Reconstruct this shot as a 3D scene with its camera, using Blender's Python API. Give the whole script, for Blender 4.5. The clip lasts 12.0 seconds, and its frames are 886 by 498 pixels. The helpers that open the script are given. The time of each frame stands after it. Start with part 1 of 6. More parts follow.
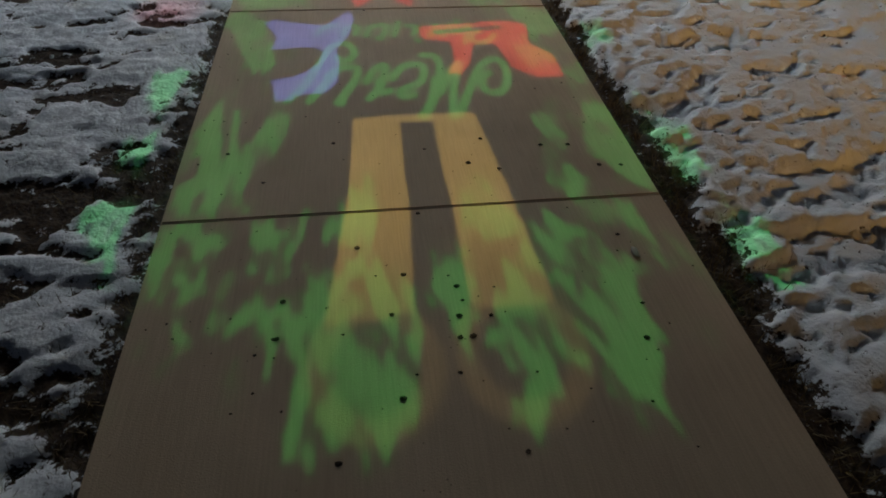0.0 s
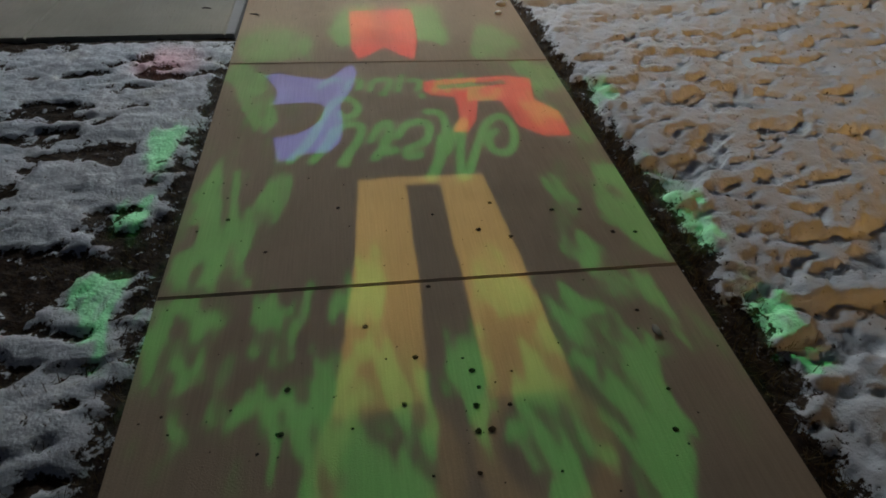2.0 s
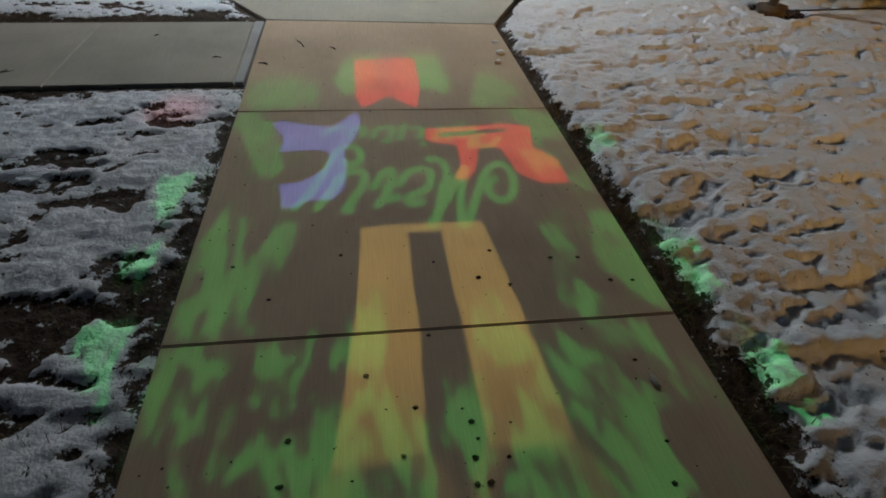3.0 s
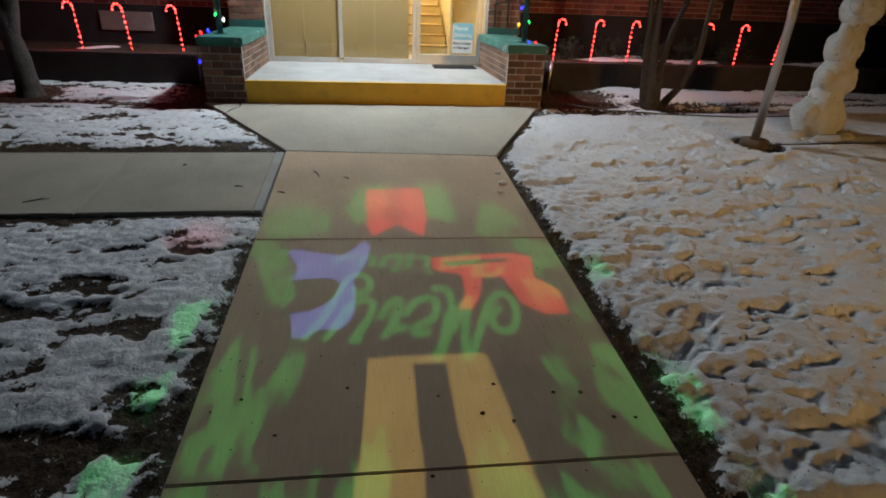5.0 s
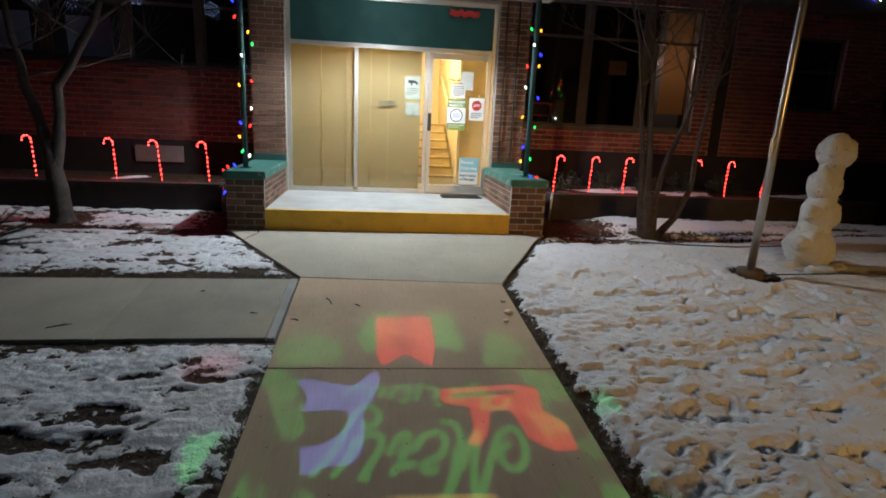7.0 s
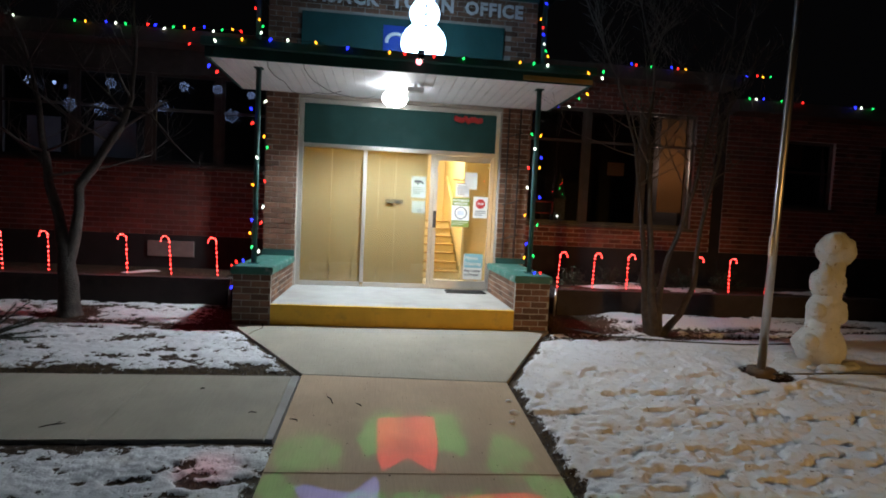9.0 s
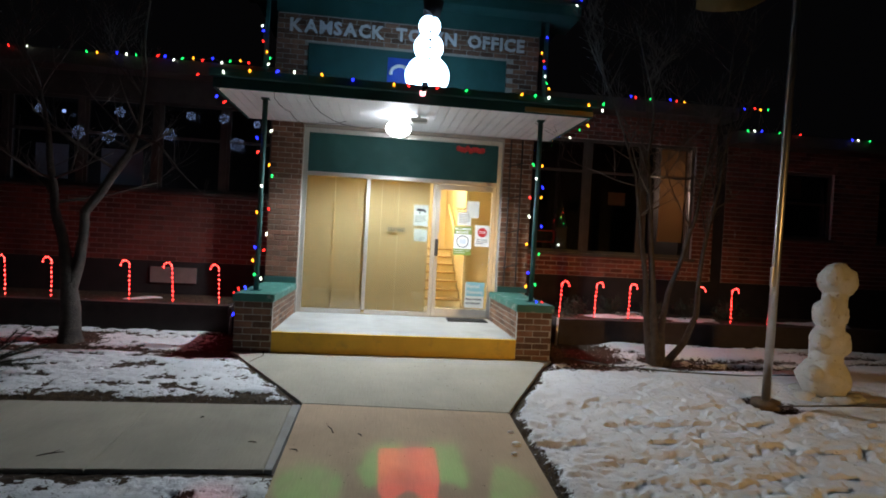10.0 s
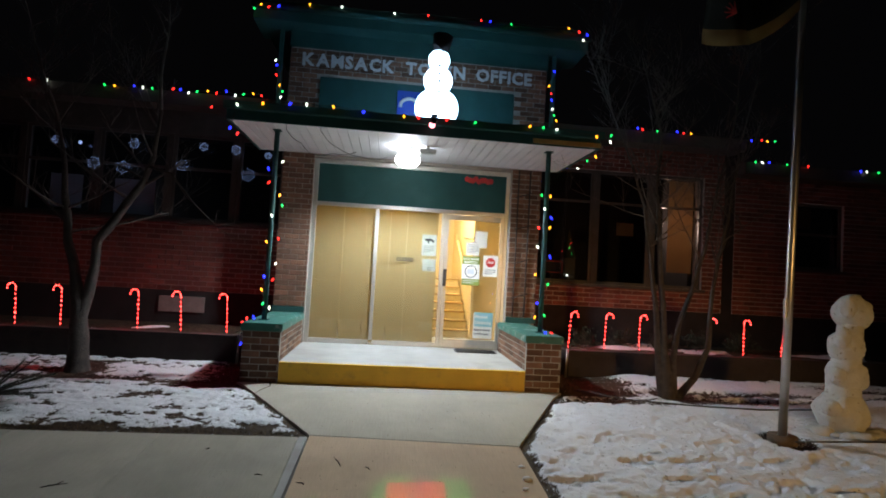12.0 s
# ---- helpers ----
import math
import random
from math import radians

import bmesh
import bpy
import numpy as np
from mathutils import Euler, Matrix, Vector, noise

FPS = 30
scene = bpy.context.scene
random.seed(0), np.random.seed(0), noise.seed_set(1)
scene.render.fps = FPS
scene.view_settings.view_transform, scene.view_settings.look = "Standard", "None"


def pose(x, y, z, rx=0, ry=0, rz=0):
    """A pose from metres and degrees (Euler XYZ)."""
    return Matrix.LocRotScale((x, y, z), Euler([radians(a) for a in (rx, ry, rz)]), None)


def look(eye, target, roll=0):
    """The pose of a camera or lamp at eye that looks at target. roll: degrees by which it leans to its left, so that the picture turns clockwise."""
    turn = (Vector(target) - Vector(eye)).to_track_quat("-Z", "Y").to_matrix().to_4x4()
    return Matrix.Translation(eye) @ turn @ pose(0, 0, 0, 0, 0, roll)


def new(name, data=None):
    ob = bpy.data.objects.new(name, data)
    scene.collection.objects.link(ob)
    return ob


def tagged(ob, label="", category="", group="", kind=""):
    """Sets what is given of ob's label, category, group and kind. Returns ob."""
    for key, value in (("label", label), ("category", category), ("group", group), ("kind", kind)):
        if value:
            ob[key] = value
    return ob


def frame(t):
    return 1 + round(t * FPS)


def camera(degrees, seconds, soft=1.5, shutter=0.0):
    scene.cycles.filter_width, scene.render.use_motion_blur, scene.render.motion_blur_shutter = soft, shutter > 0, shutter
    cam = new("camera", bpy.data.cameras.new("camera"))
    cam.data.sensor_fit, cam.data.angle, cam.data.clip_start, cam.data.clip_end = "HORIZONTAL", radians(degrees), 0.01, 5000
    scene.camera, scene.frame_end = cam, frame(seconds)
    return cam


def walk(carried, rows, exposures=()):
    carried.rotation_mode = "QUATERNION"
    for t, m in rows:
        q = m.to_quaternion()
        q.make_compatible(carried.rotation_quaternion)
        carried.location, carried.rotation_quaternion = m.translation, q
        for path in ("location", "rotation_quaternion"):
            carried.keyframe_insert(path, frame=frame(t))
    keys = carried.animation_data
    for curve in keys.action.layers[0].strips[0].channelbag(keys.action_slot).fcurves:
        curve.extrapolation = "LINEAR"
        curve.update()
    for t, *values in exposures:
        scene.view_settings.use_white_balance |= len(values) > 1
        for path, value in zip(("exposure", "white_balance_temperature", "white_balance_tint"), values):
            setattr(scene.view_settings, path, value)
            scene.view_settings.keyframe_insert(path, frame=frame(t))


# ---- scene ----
# the camera and its walk
cam = camera(78.43, 12.0, soft=1.8)
PATH = [
    (0, (0.493, 0.496, 1.432), (0.719, 1.949, 0.077), 1.19),
    (0.5, (0.468, 0.577, 1.435), (0.709, 2.040, 0.094), 1.57),
    (1, (0.443, 0.642, 1.455), (0.700, 2.116, 0.128), 1.85),
    (1.5, (0.435, 0.681, 1.469), (0.705, 2.170, 0.161), 2.16),
    (2, (0.438, 0.685, 1.498), (0.711, 2.197, 0.219), 2.24),
    (2.5, (0.441, 0.688, 1.534), (0.716, 2.236, 0.298), 2.27),
    (4.5, (0.440, 0.686, 1.681), (0.717, 2.421, 0.726), 2.18),
    (5, (0.425, 0.671, 1.731), (0.704, 2.457, 0.876), 2.35),
    (5.5, (0.408, 0.644, 1.775), (0.684, 2.476, 1.020), 2.42),
    (6, (0.397, 0.620, 1.810), (0.672, 2.492, 1.164), 2.49),
    (6.5, (0.388, 0.603, 1.849), (0.660, 2.505, 1.293), 2.57),
    (7, (0.374, 0.581, 1.876), (0.642, 2.509, 1.417), 2.62),
    (7.5, (0.378, 0.563, 1.891), (0.636, 2.514, 1.531), 2.58),
    (9.5, (0.373, 0.546, 1.920), (0.610, 2.530, 1.852), 2.88),
    (10, (0.358, 0.533, 1.925), (0.591, 2.519, 1.903), 3.08),
    (10.5, (0.345, 0.534, 1.921), (0.573, 2.521, 1.946), 3.20),
    (11, (0.337, 0.528, 1.925), (0.558, 2.515, 1.981), 3.17),
    (11.5, (0.332, 0.533, 1.924), (0.545, 2.520, 1.999), 3.24),
    (12, (0.332, 0.540, 1.919), (0.535, 2.528, 2.007), 3.29),
]
walk(cam, [(t, look(eye, target, roll)) for t, eye, target, roll in PATH])

# night sky, street light from behind, porch lamp, hall lamp, added fill lamps
world = bpy.data.worlds.new("night")
scene.world = world
world.use_nodes = True
world.node_tree.nodes["Background"].inputs["Color"].default_value = (0.75, 0.72, 0.85, 1)
world.node_tree.nodes["Background"].inputs["Strength"].default_value = 0.0016


def lamp(name, kind, energy, colour, place, target=None, **more):
    data = bpy.data.lights.new(name, kind)
    data.energy, data.color = energy, colour
    for key, value in more.items():
        if key == "size":
            data.shadow_soft_size = value
        if key == "angle":
            data.spot_size = radians(value)
        if key == "blend":
            data.spot_blend = value
        if key == "area":
            data.size = value
    ob = new(name, data)
    ob.matrix_world = look(place, target) if target else Matrix.Translation(place)
    return ob


lamp("street_light", "SPOT", 3400, (1.0, 0.57, 0.16), (7.3, -11, 3.2), (4.3, 4.3, 0.0), size=0.7, angle=28, blend=1.0)
# added cool fill for the snow; no lamp is known there
lamp("cool_fill_light", "SPOT", 355, (0.42, 0.62, 1.0), (-8, -12, 11.5), (2.1, 5.6, 0.2), size=0.9, angle=19, blend=1.0)
lamp("porch_light", "SPOT", 390, (0.82, 0.93, 1.0), (0.53, 7.88, 3.22), (0.53, 7.3, 0.4), size=0.12, angle=172, blend=0.5)
lamp("hall_light", "POINT", 62, (1.0, 0.88, 0.56), (0.4, 9.6, 3.4), size=0.15)
# added behind the tan blind to brighten it; no known lamp
lamp("blind_backlight", "POINT", 46, (1.0, 0.70, 0.54), (5.35, 10.05, 3.0), size=0.1)
# bluish lamp added to brighten the window papers; no screen stands here
lamp("paper_backlight", "POINT", 3.5, (0.6, 0.75, 1.0), (-4.2, 10.2, 2.85), size=0.1)
lamp("stair_light", "POINT", 190, (1.0, 0.84, 0.55), (0.9, 11.0, 3.4), size=0.15)

PROJ = Vector((0.79, 6.93, 3.76))
AIM = Vector((0.68, 2.75, 0.2))
lamp("projector_light", "SPOT", 1500, (1, 1, 1), PROJ, AIM, size=0.00008, angle=50, blend=0.1)
for x, power in ((-4.46, 0.8), (-3.1, 2.7), (-2.1, 2.2), (3.4, 3.0), (4.4, 3.4), (5.73, 1.6)):
    lamp("cane_light", "POINT", power, (1.0, 0.03, 0.055), (x, 8.215, 1.2), size=0.012)


# ---- materials
def mat(name, colour, rough=0.7, metal=0.0, var=0.25, scale=6.0, fine=60.0, bump=0.2, bump_scale=80.0, spec=0.5, island=0.0, dirt=None, dirt_at=(0.55, 0.7), dirt_scale=2.0, obj=0.0, bump_dist=0.01):
    """A surface with variation at two scales and fine relief."""
    m = bpy.data.materials.new(name)
    m.use_nodes = True
    nt = m.node_tree
    n, l = nt.nodes, nt.links
    bs = n["Principled BSDF"]
    bs.inputs["Roughness"].default_value, bs.inputs["Metallic"].default_value = rough, metal
    bs.inputs["Specular IOR Level"].default_value = spec
    geo = n.new("ShaderNodeNewGeometry")
    pos = geo.outputs["Position"]

    def tex(s, detail=4.0):
        t = n.new("ShaderNodeTexNoise")
        t.inputs["Scale"].default_value, t.inputs["Detail"].default_value = s, detail
        l.new(pos, t.inputs["Vector"])
        return t.outputs["Fac"]

    def mix(fac, a, b, mode="MIX"):
        x = n.new("ShaderNodeMix")
        x.data_type, x.blend_type = "RGBA", mode
        for sock, v in ((x.inputs[0], fac), (x.inputs[6], a), (x.inputs[7], b)):
            if hasattr(v, "links"):
                l.new(v, sock)
            else:
                sock.default_value = v
        return x.outputs[2]

    def ramp(fac, lo, hi):
        r = n.new("ShaderNodeMapRange")
        r.inputs[1].default_value, r.inputs[2].default_value = lo, hi
        l.new(fac, r.inputs[0])
        return r.outputs[0]

    c = (*colour, 1)
    dark = tuple(v * (1 - var) for v in colour) + (1,)
    light = tuple(min(1, v * (1 + var)) for v in colour) + (1,)
    col = mix(ramp(tex(scale), 0.3, 0.7), dark, light)
    col = mix(ramp(tex(fine, 2), 0.35, 0.65), col, mix(0.35, col, dark))
    if island or obj:
        src = geo.outputs["Random Per Island"]
        if obj:
            src = n.new("ShaderNodeObjectInfo").outputs["Random"]
        k = max(island, obj)
        col = mix(src, mix(1.0, col, (1 - k, 1 - k, 1 - k, 1), "MULTIPLY"), mix(1.0, col, (1 + k * 0.6, 1 + k * 0.5, 1 + k * 0.4, 1), "MULTIPLY"))
    if dirt:
        col = mix(ramp(tex(dirt_scale, 6), *dirt_at), col, (*dirt, 1))
    l.new(col, bs.inputs["Base Color"])
    b = n.new("ShaderNodeBump")
    b.inputs["Strength"].default_value, b.inputs["Distance"].default_value = bump, bump_dist
    l.new(tex(bump_scale, 6), b.inputs["Height"])
    l.new(b.outputs[0], bs.inputs["Normal"])
    return m


def glow(name, colour, strength):
    m = bpy.data.materials.new(name)
    m.use_nodes = True
    bs = m.node_tree.nodes["Principled BSDF"]
    bs.inputs["Base Color"].default_value = (*colour, 1)
    bs.inputs["Emission Color"].default_value = (*colour, 1)
    bs.inputs["Emission Strength"].default_value = strength
    bs.inputs["Roughness"].default_value = 0.4
    return m


def glass(name, tint=(0.97, 0.98, 0.97), frost=0.0):
    """Thin pane: clear with a mirror sheen."""
    m = bpy.data.materials.new(name)
    m.use_nodes = True
    nt = m.node_tree
    n, l = nt.nodes, nt.links
    n.remove(n["Principled BSDF"])
    tr, gl, mx, fr = n.new("ShaderNodeBsdfTransparent"), n.new("ShaderNodeBsdfGlossy"), n.new("ShaderNodeMixShader"), n.new("ShaderNodeFresnel")
    tr.inputs[0].default_value = (*tint, 1)
    gl.inputs["Roughness"].default_value = 0.02
    fr.inputs["IOR"].default_value = 1.5
    l.new(fr.outputs[0], mx.inputs[0])
    l.new(tr.outputs[0], mx.inputs[1])
    l.new(gl.outputs[0], mx.inputs[2])
    l.new(mx.outputs[0], n["Material Output"].inputs[0])
    return m


def concrete(name, base):
    """Broom-finished concrete, with fine streaks, pores and blotches."""
    m = mat(name, base, rough=0.88, var=0.10, scale=2.2, fine=140, bump=0.35, bump_scale=220, spec=0.25, obj=0.06, dirt=tuple(v * 0.72 for v in base), dirt_at=(0.55, 0.85), dirt_scale=1.3, bump_dist=0.004)
    nt = m.node_tree
    n, l = nt.nodes, nt.links
    geo = [k for k in n if k.bl_idname == "ShaderNodeNewGeometry"][0]
    bs = n["Principled BSDF"]
    col = bs.inputs["Base Color"].links[0].from_socket
    mp = n.new("ShaderNodeMapping")
    mp.inputs["Scale"].default_value = (170, 6, 6)
    l.new(geo.outputs["Position"], mp.inputs[0])
    st = n.new("ShaderNodeTexNoise")
    st.inputs["Scale"].default_value = 1.0
    l.new(mp.outputs[0], st.inputs["Vector"])
    vor = n.new("ShaderNodeTexVoronoi")
    vor.inputs["Scale"].default_value = 26
    l.new(geo.outputs["Position"], vor.inputs["Vector"])
    pore = n.new("ShaderNodeMapRange")
    pore.inputs[1].default_value, pore.inputs[2].default_value = 0.03, 0.09
    l.new(vor.outputs["Distance"], pore.inputs[0])
    wide = n.new("ShaderNodeTexNoise")
    wide.inputs["Scale"].default_value = 3.1
    l.new(geo.outputs["Position"], wide.inputs["Vector"])
    gate = n.new("ShaderNodeMapRange")
    gate.inputs[1].default_value, gate.inputs[2].default_value = 0.5, 0.6
    l.new(wide.outputs["Fac"], gate.inputs[0])
    inv = n.new("ShaderNodeMath")
    inv.operation = "SUBTRACT"
    inv.inputs[0].default_value = 1.0
    l.new(pore.outputs[0], inv.inputs[1])
    both = n.new("ShaderNodeMath")
    both.operation = "MULTIPLY"
    l.new(inv.outputs[0], both.inputs[0])
    l.new(gate.outputs[0], both.inputs[1])
    sr = n.new("ShaderNodeMapRange")
    sr.inputs[1].default_value, sr.inputs[2].default_value, sr.inputs[3].default_value, sr.inputs[4].default_value = 0.3, 0.7, 0.93, 1.05
    l.new(st.outputs["Fac"], sr.inputs[0])
    mul = n.new("ShaderNodeMix")
    mul.data_type, mul.blend_type = "RGBA", "MULTIPLY"
    mul.inputs[0].default_value = 1
    l.new(col, mul.inputs[6])
    l.new(sr.outputs[0], mul.inputs[7])
    pit = n.new("ShaderNodeMix")
    pit.data_type = "RGBA"
    l.new(both.outputs[0], pit.inputs[0])
    l.new(mul.outputs[2], pit.inputs[6])
    pit.inputs[7].default_value = (0.03, 0.025, 0.02, 1)
    l.new(pit.outputs[2], bs.inputs["Base Color"])
    return m


M_CONC = concrete("concrete", (0.54, 0.405, 0.28))
M_CONC_PALE = concrete("pale_concrete", (0.44, 0.405, 0.33))
M_PORCH = mat("porch_concrete", (0.39, 0.385, 0.37), rough=0.8, var=0.12, scale=3, bump=0.1, dirt=(0.31, 0.295, 0.27), dirt_at=(0.52, 0.75))
M_YELLOW = mat("yellow_paint", (0.74, 0.43, 0.03), rough=0.6, var=0.10, scale=5, bump=0.15, dirt=(0.50, 0.29, 0.04), dirt_at=(0.58, 0.80), dirt_scale=7)
M_SNOW = mat("snow", (0.80, 0.81, 0.83), rough=0.75, var=0.05, scale=3, fine=50, bump=0.5, bump_scale=70, spec=0.3, dirt=(0.62, 0.60, 0.57), dirt_at=(0.58, 0.75), dirt_scale=4, bump_dist=0.012)
def snow_over_soil(name):
    """Thin snow whose cover, stored on the mesh, thins out raggedly to bare soil."""
    m = mat(name, (0.80, 0.81, 0.84), rough=0.75, var=0.05, scale=3, fine=50, bump=0.5, bump_scale=70, spec=0.3, dirt=(0.66, 0.63, 0.60), dirt_at=(0.62, 0.85), dirt_scale=4, bump_dist=0.012)
    nt = m.node_tree
    n, l = nt.nodes, nt.links
    bs = n["Principled BSDF"]
    white = bs.inputs["Base Color"].links[0].from_socket
    geo = [k for k in n if k.bl_idname == "ShaderNodeNewGeometry"][0]
    cover = n.new("ShaderNodeAttribute")
    cover.attribute_name = "cover"
    total = cover.outputs["Fac"]
    for scale, weight in ((22, 1.9), (70, 1.5), (210, 0.7)):
        t = n.new("ShaderNodeTexNoise")
        t.inputs["Scale"].default_value, t.inputs["Detail"].default_value = scale, 3
        l.new(geo.outputs["Position"], t.inputs["Vector"])
        k = n.new("ShaderNodeMath")
        k.operation = "MULTIPLY_ADD"
        k.inputs[1].default_value = weight
        l.new(t.outputs["Fac"], k.inputs[0])
        l.new(total, k.inputs[2])
        total = k.outputs[0]
    edge = n.new("ShaderNodeMapRange")
    edge.inputs[1].default_value, edge.inputs[2].default_value = 2.46, 2.62
    l.new(total, edge.inputs[0])
    litter = n.new("ShaderNodeTexNoise")
    litter.inputs["Scale"].default_value, litter.inputs["Detail"].default_value = 48, 5
    l.new(geo.outputs["Position"], litter.inputs["Vector"])
    ramp = n.new("ShaderNodeValToRGB")
    ramp.color_ramp.elements[0].position, ramp.color_ramp.elements[0].color = 0.38, (0.026, 0.016, 0.010, 1)
    ramp.color_ramp.elements[1].position, ramp.color_ramp.elements[1].color = 0.70, (0.08, 0.047, 0.026, 1)
    l.new(litter.outputs["Fac"], ramp.inputs[0])
    mx = n.new("ShaderNodeMix")
    mx.data_type = "RGBA"
    l.new(edge.outputs[0], mx.inputs[0])
    l.new(ramp.outputs[0], mx.inputs[6])
    l.new(white, mx.inputs[7])
    l.new(mx.outputs[2], bs.inputs["Base Color"])
    return m


M_LAWN = snow_over_soil("snow_over_soil")
M_PACKED = mat("packed_snow", (0.53, 0.515, 0.475), rough=0.8, var=0.1, scale=9, fine=60, bump=0.6, bump_scale=40, dirt=(0.3, 0.25, 0.17), dirt_at=(0.62, 0.7), dirt_scale=22, bump_dist=0.015)
M_SOIL = mat("soil", (0.055, 0.036, 0.024), rough=0.95, var=0.45, scale=14, fine=90, bump=1.0, bump_scale=60, spec=0.15, dirt=(0.10, 0.075, 0.045), dirt_at=(0.5, 0.65), dirt_scale=30, bump_dist=0.03)
M_STRAW = mat("dead_grass", (0.16, 0.115, 0.055), rough=0.9, var=0.3, scale=20, island=0.6)
M_BRICK = mat("brick", (0.195, 0.104, 0.068), rough=0.85, var=0.25, scale=9, fine=120, bump=0.4, bump_scale=160, spec=0.3, obj=0.5)
M_BRICKS = mat("wing_brick", (0.21, 0.075, 0.06), rough=0.85, var=0.25, scale=9, fine=120, bump=0.4, bump_scale=160, spec=0.3, island=0.45)
M_MORTAR = mat("mortar", (0.36, 0.32, 0.28), rough=0.95, var=0.15, scale=20, bump=0.4)
M_MORTAR_DARK = mat("dark_mortar", (0.42, 0.36, 0.34), rough=0.95, var=0.15, scale=20, bump=0.4)
M_GREEN = mat("green_paint", (0.010, 0.072, 0.066), rough=0.7, var=0.15, scale=3, bump=0.06, dirt=(0.03, 0.10, 0.09), dirt_at=(0.55, 0.8))
M_CAP = mat("green_cap", (0.035, 0.16, 0.13), rough=0.6, var=0.2, scale=7, bump=0.15, dirt=(0.33, 0.38, 0.36), dirt_at=(0.58, 0.72), dirt_scale=8)
M_ALU = mat("aluminium", (0.62, 0.60, 0.56), rough=0.38, metal=0.75, var=0.06, scale=12, bump=0.03)
M_SOFFIT = mat("soffit_white", (0.74, 0.74, 0.76), rough=0.5, var=0.05, scale=4, bump=0.05)
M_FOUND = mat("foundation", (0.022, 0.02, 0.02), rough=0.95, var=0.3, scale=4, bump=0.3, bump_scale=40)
M_PLANTER = mat("planter_wall", (0.045, 0.032, 0.029), rough=0.9, var=0.25, scale=5, bump=0.4, bump_scale=50, dirt=(0.03, 0.022, 0.02), dirt_scale=5)
M_BARK = mat("bark", (0.065, 0.053, 0.046), rough=0.9, var=0.35, scale=12, fine=70, bump=0.8, bump_scale=45, bump_dist=0.015)
M_TWIG = mat("twig", (0.10, 0.085, 0.075), rough=0.85, var=0.3, scale=9)
M_STEEL = mat("galvanised", (0.52, 0.50, 0.47), rough=0.34, metal=0.9, var=0.1, scale=8, bump=0.05)
M_IRON = mat("dark_iron", (0.035, 0.028, 0.025), rough=0.7, var=0.3, scale=30, bump=0.2)
M_RUST = mat("rusty_plate", (0.13, 0.09, 0.06), rough=0.8, var=0.3, scale=18, bump=0.3)
M_BEIGE = mat("beige_blind", (0.45, 0.355, 0.175), rough=0.8, var=0.05, scale=1.6, bump=0.05, bump_scale=200)
M_CREAM = mat("cream_wall", (0.74, 0.62, 0.38), rough=0.8, var=0.04, scale=3, bump=0.05)
M_WOOD = mat("tan_panel", (0.62, 0.45, 0.21), rough=0.6, var=0.12, scale=4, bump=0.08)
M_STEP = mat("stair_tread", (0.40, 0.27, 0.12), rough=0.7, var=0.15, scale=10, bump=0.1)
M_PAPER = mat("paper", (0.75, 0.74, 0.70), rough=0.8, var=0.03, scale=10, bump=0.02)
M_FILM = mat("clear_notice", (0.36, 0.38, 0.33), rough=0.6, var=0.06, scale=10, bump=0.02)
M_BLUEPAPER = mat("blue_notice", (0.25, 0.50, 0.56), rough=0.7, var=0.05, scale=10, bump=0.02)
M_GREENPAPER = mat("olive_notice", (0.22, 0.30, 0.06), rough=0.7, var=0.05, scale=10, bump=0.02)
M_RED = mat("red_plastic", (0.55, 0.03, 0.03), rough=0.5, var=0.15, scale=12, bump=0.05)
M_INK = mat("black_ink", (0.02, 0.02, 0.025), rough=0.7, var=0.1, scale=30, bump=0.02)
M_WHITEPAINT = mat("white_letters", (0.62, 0.62, 0.64), rough=0.5, var=0.12, scale=12, bump=0.06, dirt=(0.35, 0.35, 0.36), dirt_at=(0.6, 0.75), dirt_scale=12)
M_BLUE = mat("blue_sign", (0.015, 0.07, 0.42), rough=0.4, var=0.08, scale=6, bump=0.03)
# dark frames; also the board that paints the eave's shade
M_FRAME_AND_SHADE = mat("dark_frame_and_eave_shade", (0.06, 0.05, 0.045), rough=0.6, var=0.2, scale=8, bump=0.1)
# the darkness of the unlit rooms is put into this near-black colour
M_ROOM_SHADE = mat("room_shade", (0.035, 0.028, 0.024), rough=0.9, var=0.2, scale=2, bump=0.05)
M_BLIND = mat("pale_blind", (0.48, 0.34, 0.20), rough=0.85, var=0.08, scale=2, bump=0.1)
M_PAPERWIN = mat("window_paper", (0.55, 0.58, 0.64), rough=0.85, var=0.15, scale=5, bump=0.1)
for m_ in (M_BLIND, M_PAPERWIN, M_BEIGE):
    nodes_, links_ = m_.node_tree.nodes, m_.node_tree.links
    tl, ms = nodes_.new("ShaderNodeBsdfTranslucent"), nodes_.new("ShaderNodeMixShader")
    links_.new(nodes_["Principled BSDF"].inputs["Base Color"].links[0].from_socket, tl.inputs[0])
    links_.new(nodes_["Principled BSDF"].outputs[0], ms.inputs[1])
    links_.new(tl.outputs[0], ms.inputs[2])
    links_.new(ms.outputs[0], nodes_["Material Output"].inputs[0])
M_CURTAIN = mat("white_blind", (0.55, 0.58, 0.64), rough=0.85, var=0.1, scale=4, bump=0.1)
M_RUBBER = mat("rubber_mat", (0.03, 0.03, 0.032), rough=0.85, var=0.2, scale=30, bump=0.4, bump_scale=150)
M_CABLE = mat("green_cable", (0.01, 0.025, 0.015), rough=0.6, var=0.1, scale=30)
M_FLAG = mat("flag_cloth", (0.022, 0.028, 0.022), rough=0.9, var=0.15, scale=4, bump=0.15)
